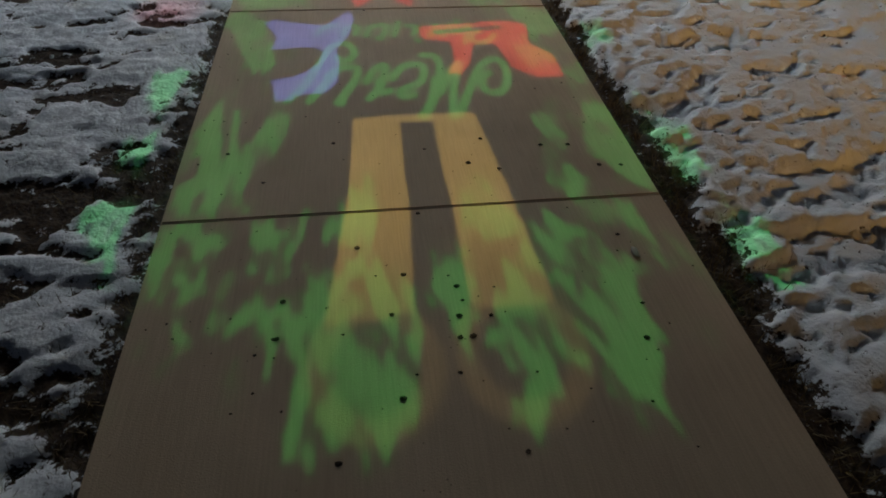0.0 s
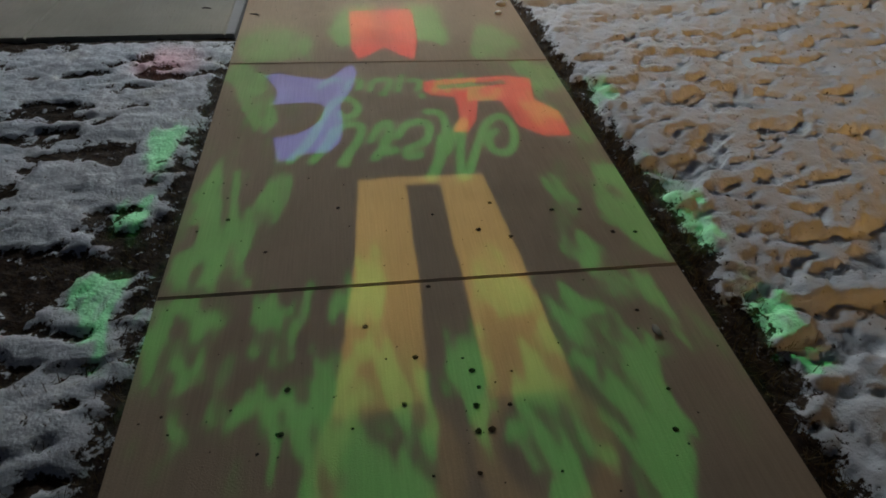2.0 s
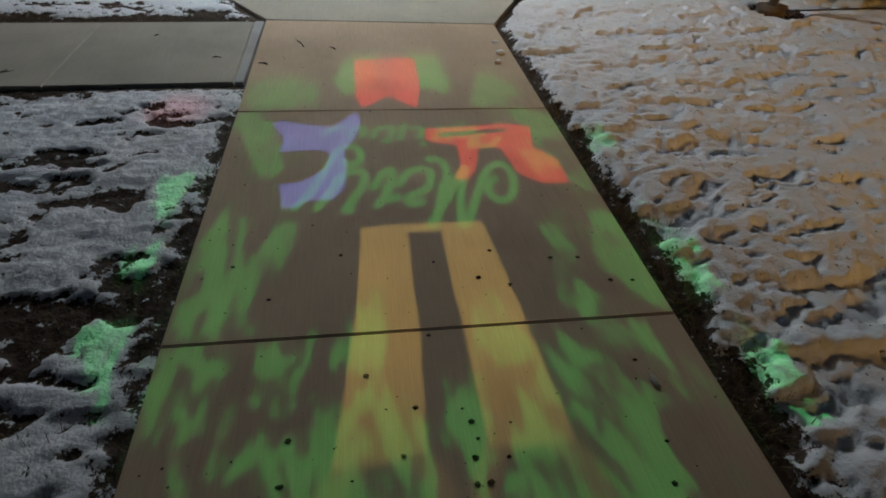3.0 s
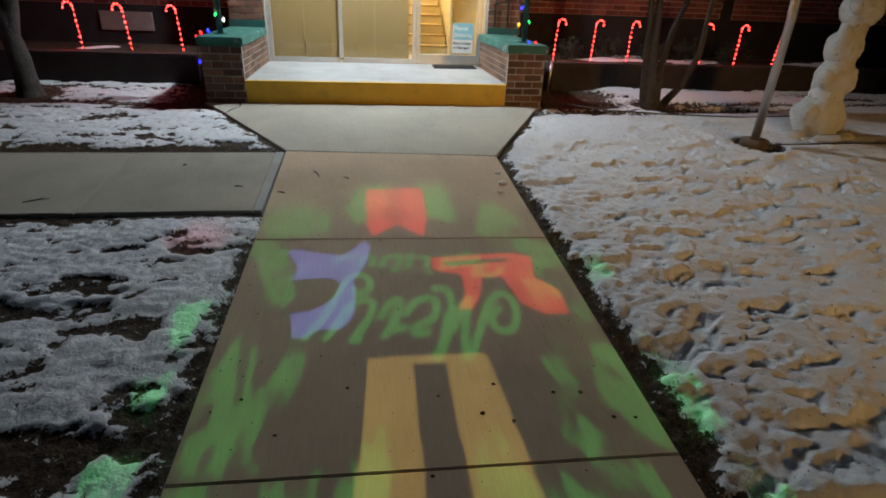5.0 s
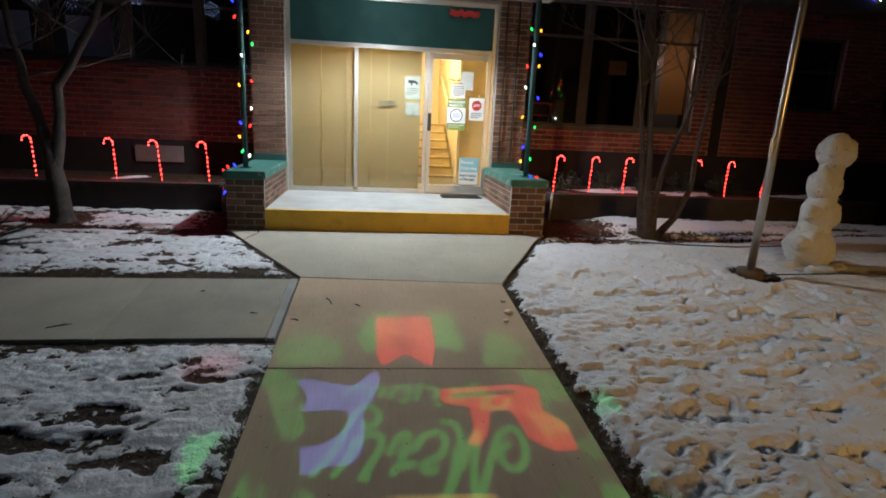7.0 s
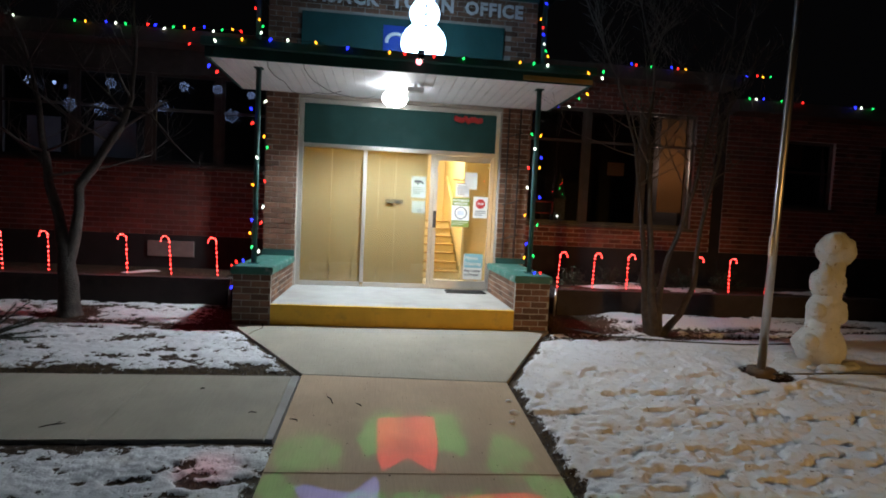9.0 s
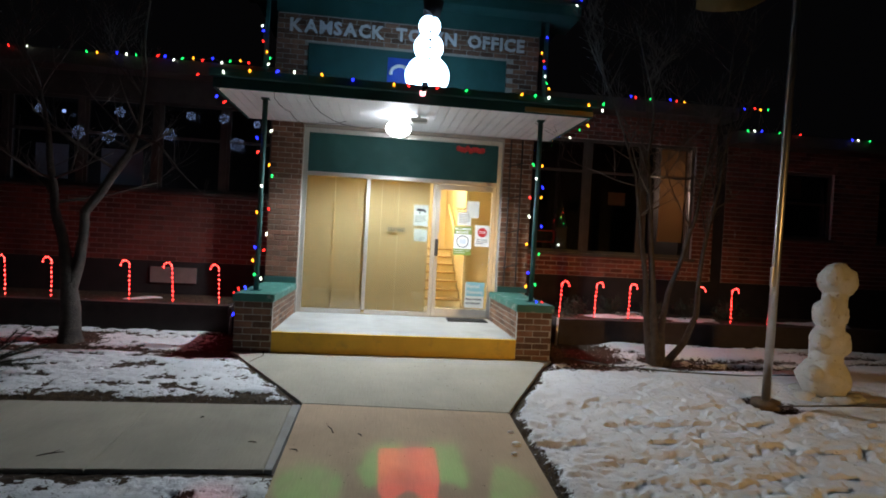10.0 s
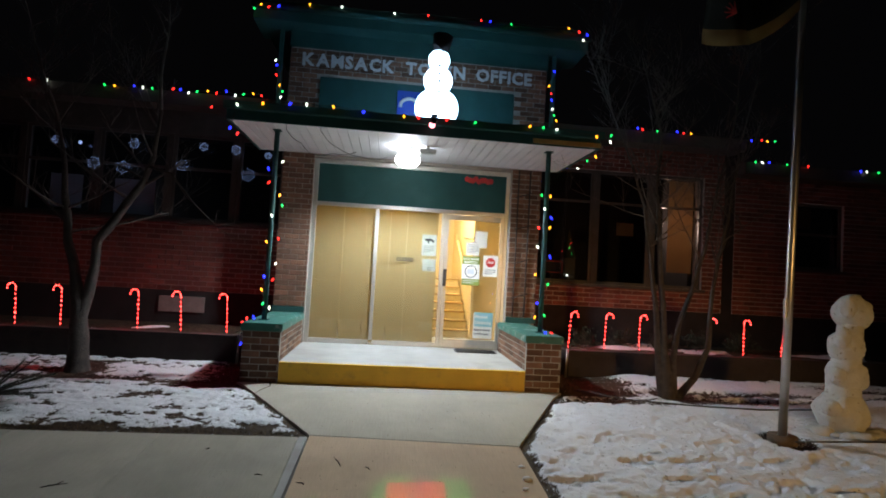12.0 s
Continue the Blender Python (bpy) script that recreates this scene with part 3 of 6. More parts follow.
# ---- porch
porch = tagged(new("porch"), "pale concrete porch floor with a yellow painted step", "porch", kind="structure")
part("porch_floor", boxes((-0.853, 2.104, 7.16, 8.93, 0.40, 0.77), bevel=0.006), M_PORCH, porch)
part("step_edge", boxes((-0.852, 2.103, 7.10, 7.158, 0.40, 0.772), bevel=0.012), M_YELLOW, porch, "yellow painted step riser")
mat_thing = thing("door_mat", "thin dark ribbed rubber mat before the glass door", "mat", at=(1.72, 8.62, 0.775))
part("mat_base", boxes((1.42, 2.02, 8.47, 8.75, 0.77, 0.782), bevel=0.003), M_RUBBER, mat_thing)
for k in range(9):
    y = 8.49 + k * 0.03
    part("rib", boxes((1.44, 2.0, y, y + 0.014, 0.782, 0.789)), M_RUBBER, mat_thing)

# ---- brickwork
BRICKS = {}


def brick_mesh(length):
    length = round(length, 3)
    if length not in BRICKS:
        bm = box(bmesh.new(), -length / 2, length / 2, 0, 0.05, -0.0325, 0.0325)
        bmesh.ops.bevel(bm, geom=bm.edges[:], offset=0.004, segments=1, affect="EDGES")
        BRICKS[length] = mesh_of("brick", bm, M_BRICK)
    return BRICKS[length]


def brick_rows(a, b, z0, z1, lap=0):
    """(centre, length, height) of the bricks of a wall from a to b."""
    n = max(1, round((z1 - z0) / 0.0755))
    step = (z1 - z0) / n
    for r in range(n):
        s = a - (0.105 if (r + lap) % 2 else 0.0)
        while s < b - 0.02:
            lo, hi = max(s, a), min(s + 0.2, b)
            if hi - lo > 0.03:
                yield (lo + hi) / 2, hi - lo, z0 + (r + 0.5) * step
            s += 0.21


def lay(parent, a, b, z0, z1, to_world, lap=0, skip=None):
    for c, ln, z in brick_rows(a, b, z0, z1, lap):
        if skip and skip(c, z):
            continue
        ob = new("brick", brick_mesh(ln))
        ob.parent = parent
        j = random.uniform(-0.0015, 0.0015)
        ob.matrix_world = to_world(c, z) @ Matrix.Translation((0, j, 0))


def front(y):
    return lambda c, z: Matrix.Translation((c, y, z))


def facing_right(x):
    return lambda c, z: Matrix.Translation((x, c, z)) @ Matrix.Rotation(radians(90), 4, "Z")


def facing_left(x):
    return lambda c, z: Matrix.Translation((x, c, z)) @ Matrix.Rotation(radians(-90), 4, "Z")


def cheek(x0, x1, inner, label):
    """A low brick wall beside the porch, with a green painted cap."""
    t = tagged(new("cheek_wall"), label, "wall", "walls beside the porch", "structure")
    part("core", boxes((x0 - 0.0015, x1 + 0.0015, 7.118, 8.83, 0.3, 1.12)), M_MORTAR, t)
    cap_bm = box(bmesh.new(), x0 - 0.025, x1 + 0.025, 7.085, 8.80, 1.12, 1.212)
    bmesh.ops.bevel(cap_bm, geom=cap_bm.edges[:], offset=0.012, segments=2, affect="EDGES")
    part("cap", cap_bm, M_CAP, t, "weathered green painted cap with frost")
    lay(t, x0, x1, 0.50, 1.12, front(7.112))
    if inner == "right":
        lay(t, 7.165, 8.80, 0.77, 1.12, facing_right(x1 + 0.004), 1)
        lay(t, 7.165, 8.80, 0.50, 1.12, facing_left(x0 - 0.004), 1)
    else:
        lay(t, 7.165, 8.80, 0.77, 1.12, facing_left(x0 - 0.004), 1)
        lay(t, 7.165, 8.80, 0.50, 1.12, facing_right(x1 + 0.004), 1)
    return t


cheek(-1.285, -0.857, "right", "low brown brick wall with a green cap beside the porch")
cheek(2.108, 2.545, "left", "low brown brick wall with a green cap beside the porch")

entrance = tagged(new("wall_1"), "brown brick entrance front with a sign band above the canopy", "wall", kind="structure")
part("backing", boxes((-1.29, -0.838, 8.815, 9.2, 0.5, 5.25), (2.198, 2.655, 8.815, 9.2, 0.5, 5.25), (-0.838, 2.198, 8.815, 9.2, 3.56, 5.25)), M_MORTAR, entrance)
lay(entrance, -1.30, -0.845, 1.30, 3.60, front(8.805))
lay(entrance, 2.205, 2.665, 1.30, 3.60, front(8.805))
part("plinth", boxes((-1.31, -0.845, 8.79, 8.81, 1.213, 1.30), (2.205, 2.675, 8.79, 8.81, 1.213, 1.30), bevel=0.004), M_GREEN, entrance, "dark green plinth band")
lay(entrance, -1.30, 2.665, 3.86, 5.19, front(8.805), 0, lambda c, z: -0.86 < c < 2.18 and z < 4.80)
part("sign_board", boxes((-0.835, 2.155, 8.785, 8.813, 3.86, 4.775), bevel=0.004), M_GREEN, entrance, "dark green blank panel")
eave = tagged(new("eave"), "dark green metal eave over the entrance front", "eave", kind="structure")
part("fascia", boxes((-1.80, 3.20, 8.48, 8.52, 5.44, 5.66), bevel=0.008), M_GREEN, eave)
part("soffit", boxes((-1.80, 3.20, 8.52, 9.2, 5.44, 5.46)), M_GREEN, eave)
part("frieze", boxes((-1.31, 2.675, 8.78, 8.81, 5.20, 5.44)), M_GREEN, eave)
for x in (-1.44, 2.78):
    part("downspout", boxes((x - 0.03, x + 0.03, 8.79, 8.85, 4.22, 5.44), bevel=0.006), M_GREEN, eave)
part("gutter", tube(bmesh.new(), [(-1.82, 8.45, 5.62), (3.22, 8.45, 5.62)], 0.045, 10), M_GREEN, eave)
part("roof_top", boxes((-1.82, 3.22, 8.47, 14, 5.66, 5.72)), M_GREEN, eave)

# raised letters of the sign
sign = thing("wall_sign", "raised white capital letters on the brick sign band", "sign", at=(0.65, 8.79, 4.93))
SIGN = "KAMSACK TOWN OFFICE"
metrics = [letters(c, 0.262, 0.008, 0, 0.009) for c in SIGN]
widths = [(hi - lo) if c != " " else 0.13 for c, (_, lo, hi) in zip(SIGN, metrics)]
gap = (3.54 - sum(widths)) / (len(SIGN) - 1)
pen = -1.115
for c, (me, lo, hi), w in zip(SIGN, metrics, widths):
    if c != " ":
        me.transform(Matrix.Translation((pen - lo, 8.786, 4.935)))
        me.materials.append(M_WHITEPAINT)
        part("letter", me, None, sign)
    pen += w + gap

blue = thing("blue_sign", "blue square notice board with a white curved mark", "sign", at=(0.66, 8.0, 3.9))
part("board", boxes((0.34, 0.98, 8.752, 8.783, 3.79, 4.66), bevel=0.004), M_BLUE, blue)
part("mark", tube(bmesh.new(), [(0.53 + 0.14 * math.cos(a), 8.745, 4.42 + 0.12 * math.sin(a)) for a in np.linspace(-0.4, 3.3, 14)], 0.028, 8), M_PAPER, blue, "white curved mark")

# ---- canopy
canopy = tagged(new("canopy"), "flat canopy with dark green fascia and white ribbed soffit", "canopy", kind="structure")
CX0, CX1, CY0 = -1.63, 2.90, 7.10
bm = bmesh.new()
n = 36
w = (CX1 - CX0) / n
for k in range(n):
    x = CX0 + k * w
    box(bm, x + 0.005, x + w - 0.005, CY0 + 0.03, 8.80, 3.60, 3.615)
box(bm, CX0, CX1, CY0 + 0.03, 8.80, 3.616, 3.63)
part("soffit", bm, M_SOFFIT, canopy, "white ribbed metal soffit boards")
part("fascia", boxes((CX0 - 0.02, CX1 + 0.02, CY0, CY0 + 0.028, 3.585, 3.80), (CX0 - 0.02, CX0, CY0 + 0.028, 8.80, 3.585, 3.80), (CX1, CX1 + 0.02, CY0 + 0.028, 8.80, 3.585, 3.80), bevel=0.004), M_GREEN, canopy)
part("deck", boxes((CX0, CX1, CY0 + 0.03, 8.80, 3.632, 3.79)), M_GREEN, canopy)
part("gutter", boxes((CX0 - 0.05, CX1 + 0.05, CY0 - 0.075, CY0 - 0.001, 3.70, 3.795), bevel=0.015), M_GREEN, canopy)
# the yellowish light on the gutter, put into a tan strip
part("trim", boxes((2.05, CX1 + 0.02, CY0 - 0.03, CY0 - 0.003, 3.60, 3.655), bevel=0.003), mat("lit_gutter_tan", (0.42, 0.30, 0.12), rough=0.4, metal=0.5), canopy, "tan strip standing in for the lit stretch of gutter")
bm = sheet("roof_snow", np.arange(-1.6, 2.88, 0.03), np.arange(7.14, 8.7, 0.04), lambda X, Y: 3.785 + 0.06 * (fbm(X * 4, Y * 6, 77) - 0.33), M_SNOW)
tagged(bm, "thin crust of snow on the canopy roof", "snow", kind="stuff")


def post(x):
    t = thing("canopy_post", "slim dark green steel post under the canopy", "post", "canopy posts", at=(x, 7.5, 1.213))
    part("shaft", tube(bmesh.new(), [(x, 7.5, 1.22), (x, 7.5, 3.59)], 0.032, 14), M_GREEN, t)
    part("foot", boxes((x - 0.06, x + 0.06, 7.44, 7.56, 1.213, 1.224), bevel=0.003), M_GREEN, t)
    part("head", boxes((x - 0.05, x + 0.05, 7.45, 7.55, 3.585, 3.599), bevel=0.003), M_GREEN, t)


post(-1.135)
post(2.377)

lamp_thing = thing("ceiling_lamp", "round white glowing lamp under the canopy", "lamp", at=(0.53, 7.9, 3.6))
part("base", tube(bmesh.new(), [(0.53, 7.9, 3.599), (0.53, 7.9, 3.54)], 0.09, 20), M_SOFFIT, lamp_thing)
part("globe", ball(bmesh.new(), (0.53, 7.9, 3.43), 0.17, (1, 1, 0.66), 24, 14), M_LAMP, lamp_thing, "glowing white glass globe")
cam_box = thing("sensor_box", "small grey sensor box fixed under the canopy", "sensor", at=(0.80, 7.75, 3.58))
part("housing", boxes((0.68, 0.90, 7.70, 7.80, 3.50, 3.56), bevel=0.01), M_STEEL, cam_box)
part("bracket", boxes((0.77, 0.81, 7.73, 7.77, 3.56, 3.599)), M_STEEL, cam_box)

# ---- entrance frame, glass and door
F0, F1 = 8.90, 8.96
glazing = tagged(new("window_1"), "aluminium shopfront frame with tinted panes and a green transom", "window", kind="structure")


def bar(name, x0, x1, z0, z1, parent, material=M_ALU, y0=F0, y1=F1):
    return part(name, boxes((x0, x1, y0, y1, z0, z1), bevel=0.004), material, parent)


bar("jamb", -0.838, -0.775, 0.772, 3.555, glazing)
bar("jamb", 2.135, 2.198, 0.772, 3.555, glazing)
bar("head", -0.773, 2.133, 3.49, 3.555, glazing)
bar("transom_bar", -0.773, 2.133, 2.845, 2.905, glazing)
bar("mullion", 0.12, 0.175, 0.84, 2.843, glazing)
bar("mullion", 1.145, 1.195, 0.772, 2.843, glazing)
bar("sill", -0.773, 0.118, 0.772, 0.838, glazing)
bar("sill", 0.177, 1.143, 0.772, 0.838, glazing)
part("transom_panel", boxes((-0.773, 2.133, 8.92, 8.945, 2.907, 3.488)), M_GREEN, glazing, "dark green transom panel")
for a, b in ((-0.773, 0.118), (0.177, 1.143)):
    p = part("pane", boxes((a, b, 8.926, 8.932, 0.84, 2.843)), M_GLASS, glazing)
    p.visible_shadow = False

door = tagged(new("door_1"), "aluminium framed glass door with paper notices", "door", kind="structure")
D0, D1 = 1.20, 2.13
bar("stile", D0, D0 + 0.06, 0.79, 2.835, door, M_ALU, 8.89, 8.945)
bar("stile", D1 - 0.06, D1, 0.79, 2.835, door, M_ALU, 8.89, 8.945)
bar("top_rail", D0 + 0.061, D1 - 0.061, 2.755, 2.835, door, M_ALU, 8.89, 8.945)
bar("bottom_rail", D0 + 0.061, D1 - 0.061, 0.79, 0.91, door, M_ALU, 8.89, 8.945)
p = part("pane", boxes((D0 + 0.061, D1 - 0.061, 8.915, 8.921, 0.912, 2.753)), M_GLASS, door)
p.visible_shadow = False
part("handle", boxes((D0 + 0.005, D0 + 0.055, 8.84, 8.87, 1.72, 1.98), (D0 + 0.02, D0 + 0.04, 8.87, 8.889, 1.74, 1.77), (D0 + 0.02, D0 + 0.04, 8.87, 8.889, 1.93, 1.96), bevel=0.004), M_IRON, door, "dark door pull")

# red cut-out on the transom
sw = thing("swag", "small red cut-out decoration on the green transom", "decoration", at=(1.7, 8.91, 3.38))
bm = bmesh.new()
for k in range(9):
    x = 1.50 + k * 0.048
    ball(bm, (x, 8.905, 3.405 - 0.03 * math.sin(k * 1.1) ** 2 + 0.01 * (k % 2)), 0.05, (0.8, 0.15, 0.9), 10, 6)
part("cutout", bm, M_RED, sw)


def notice(label, x0, x1, z0, z1, material, y=8.909):
    t = thing("notice", label, "notice", "notices on the door glass", at=((x0 + x1) / 2, y, z0))
    part("sheet", boxes((x0, x1, y, y + 0.002, z0, z1)), material, t)
    return t


def write(parent, word, x, z, size, material, y, width=0.0, bold=0.0015):
    me, lo, hi = letters(word, size, 0.0006, 0, bold)
    if width:
        me.transform(Matrix.Diagonal((width / (hi - lo), 1, 1, 1)))
        lo *= width / (hi - lo)
    me.transform(Matrix.Translation((x - lo, y - 0.0012, z)))
    me.materials.append(material)
    part("writing", me, None, parent)


def lines(parent, x0, x1, z_top, n, step, y, material=M_INK, h=0.008):
    for k in range(n):
        part("text_line", boxes((x0, x1 - (0.3 * (x1 - x0) if k == n - 1 else 0), y - 0.0016, y - 0.0004, z_top - k * step - h, z_top - k * step)), material, parent)


t = notice("olive and white mask notice with a round mark", 1.50, 1.78, 1.75, 2.20, M_PAPER)
for z0, z1 in ((2.08, 2.20), (1.75, 1.85)):
    part("band", boxes((1.50, 1.78, 8.9065, 8.9085, z0, z1)), M_GREENPAPER, t, "olive green band")
write(t, "FACE MASKS", 1.515, 2.145, 0.045, M_PAPER, 8.9065, 0.25)
write(t, "MANDATORY", 1.53, 2.095, 0.045, M_PAPER, 8.9065, 0.22)
part("ring", tube(bmesh.new(), [(1.64 + 0.09 * math.cos(a), 8.9072, 1.965 + 0.09 * math.sin(a)) for a in np.linspace(0, 6.2832, 25)], 0.006, 5, cap=False), M_INK, t)
part("mask_mark", boxes((1.59, 1.69, 8.9068, 8.9085, 1.93, 2.0), bevel=0.0005), M_CURTAIN, t)
lines(t, 1.52, 1.76, 1.825, 2, 0.03, 8.9065, M_PAPER)
t = notice("white notice with a red octagon", 1.83, 2.06, 1.90, 2.23, M_PAPER)
bm = bmesh.new()
bmesh.ops.create_circle(bm, cap_ends=True, segments=8, radius=0.078, matrix=Matrix.Translation((1.945, 8.9075, 2.12)) @ Matrix.Rotation(radians(90), 4, "X") @ Matrix.Rotation(radians(22.5), 4, "Z"))
part("octagon", bm, M_RED, t)
write(t, "STOP", 1.895, 2.103, 0.05, M_PAPER, 8.9072, 0.10)
lines(t, 1.86, 2.03, 2.01, 3, 0.03, 8.909)
t = notice("plain white paper taped inside the door", 1.55, 1.76, 2.22, 2.42, M_PAPER, 8.925)
lines(t, 1.57, 1.74, 2.39, 6, 0.026, 8.925)
t = notice("white paper notice with dark heading", 1.69, 1.88, 2.34, 2.60, M_PAPER, 8.93)
write(t, "Town of", 1.50, 2.455, 0.06, M_INK, 8.9115, 0.17)
lines(t, 1.55, 1.80, 2.43, 1, 0.03, 8.9115)
t = notice("pale blue and white distancing notice", 1.72, 2.02, 0.935, 1.33, M_PAPER)
part("band", boxes((1.735, 2.025, 8.9065, 8.9085, 1.12, 1.34)), M_BLUEPAPER, t, "pale blue upper half")
write(t, "Physical", 1.75, 1.25, 0.07, M_PAPER, 8.9065, 0.19)
write(t, "Distancing", 1.75, 1.16, 0.07, M_PAPER, 8.9065, 0.25)
write(t, "Keep 2 metres", 1.74, 1.055, 0.05, M_INK, 8.909, 0.25)
write(t, "or 6 feet apart", 1.74, 0.995, 0.05, M_INK, 8.909, 0.23)
t = notice("dark lettered closed sign on the glass", 0.465, 0.755, 2.05, 2.145, M_BEIGE, 8.978)
write(t, "CLOSED", 0.475, 2.068, 0.085, M_INK, 8.976, 0.27, 0.002)
t = notice("pale notice with a black camera mark", 0.86, 1.09, 2.17, 2.50, M_FILM, 8.978)
part("camera_mark", boxes((0.91, 1.02, 8.9755, 8.9775, 2.40, 2.44), (0.95, 0.97, 8.9755, 8.9775, 2.36, 2.40), (1.02, 1.05, 8.9755, 8.9775, 2.38, 2.42)), M_INK, t)
lines(t, 0.89, 1.05, 2.33, 4, 0.03, 8.978)
t = notice("small pale paper notice on the glass", 0.88, 1.09, 1.93, 2.12, M_FILM, 8.978)
lines(t, 0.96, 1.05, 1.99, 2, 0.03, 8.978)

# conduits on the brick beside the door
trellis = thing("trellis", "dark iron trellis fixed to the brick beside the door", "trellis", at=(2.4, 8.8, 1.3))
for x in (2.30, 2.48):
    part("upright", tube(bmesh.new(), [(x, 8.775, 1.31), (x, 8.775, 3.585)], 0.011, 8), M_IRON, trellis)
for z in (1.62, 2.15, 2.68, 3.18):
    part("rung", tube(bmesh.new(), [(2.26, 8.76, z - 0.03), (2.52, 8.76, z + 0.05)], 0.009, 8), M_IRON, trellis)

# ---- the lit hall behind the glass
hall = tagged(new("hall"), "cream walled entrance hall with lit stairs", "hall", kind="structure")
part("floor", boxes((-1.2, 2.6, 8.97, 10.3, 0.70, 0.775)), M_PORCH, hall)
part("wall_left", boxes((-1.25, -1.15, 9.15, 14.5, 0.7, 4.2)), M_CREAM, hall)
part("wall_right", boxes((2.56, 2.64, 9.15, 14.5, 0.7, 4.2)), M_CREAM, hall)
part("wall_back", boxes((-1.2, 2.6, 13.5, 13.6, 0.7, 4.2)), M_CREAM, hall)
part("ceiling", boxes((-1.25, 2.64, 9.15, 13.6, 3.6, 3.7)), M_CREAM, hall)
part("partition", boxes((1.90, 2.56, 10.15, 10.22, 0.775, 3.6)), M_WOOD, hall, "tan panelled partition beside the stairs")
part("stair_wall", boxes((1.90, 1.97, 10.221, 13.5, 0.775, 3.6)), M_CREAM, hall)
part("landing", boxes((-1.15, 1.89, 12.11, 13.5, 0.775, 1.803)), M_WOOD, hall)
part("jamb_trim", boxes((1.86, 1.899, 10.12, 10.24, 0.775, 3.6)), M_CREAM, hall)
stairs = thing("staircase", "tan staircase with dark nosings behind the glass door", "staircase", at=(1.3, 10.2, 0.775))
for k in range(7):
    y, z = 10.22 + 0.27 * k, 0.775 + 0.147 * k
    part("riser", boxes((0.55, 1.85, y, y + 0.26, 0.775, z + 0.12)), M_CREAM, stairs)
    part("tread", boxes((0.55, 1.85, y - 0.025, y + 0.28, z + 0.121, z + 0.147), bevel=0.004), M_STEP, stairs)
part("handrail", tube(bmesh.new(), [(1.80, 10.3, 1.75), (1.80, 12.2, 2.75)], 0.025, 8), M_CREAM, stairs, "pale handrail")
bl = thing("window_blind", "beige vertical panel blind hung behind the two fixed panes", "blind", at=(0.2, 9.05, 0.85))
for a, b, y in ((-0.80, -0.355, 8.985), (-0.35, -0.005, 9.02), (0.0, 0.36, 8.99), (0.365, 0.62, 9.02), (0.625, 1.10, 8.99)):
    part("panel", boxes((a, b, y, y + 0.006, 0.80, 2.88)), M_BEIGE, bl)
    part("edge", boxes((b - 0.012, b, y - 0.014, y - 0.0005, 0.80, 2.88)), M_BEIGE, bl)

# ---- wings
def bulk(name, rows_, material, parent, label=""):
    """Many small boxes in one mesh."""
    v, f = [], []
    for x0, x1, y0, y1, z0, z1 in rows_:
        i = len(v)
        v += [(x, y, z) for z in (z0, z1) for y in (y0, y1) for x in (x0, x1)]
        f += [tuple(i + k for k in q) for q in ((0, 1, 5, 4), (2, 6, 7, 3), (0, 4, 6, 2), (1, 3, 7, 5), (4, 5, 7, 6), (0, 2, 3, 1))]
    me = bpy.data.meshes.new(name)
    me.from_pydata(v, [], f)
    me.materials.append(material)
    ob = new(name, me)
    ob.parent = parent
    return tagged(ob, label, kind="stuff")


WY = 9.30


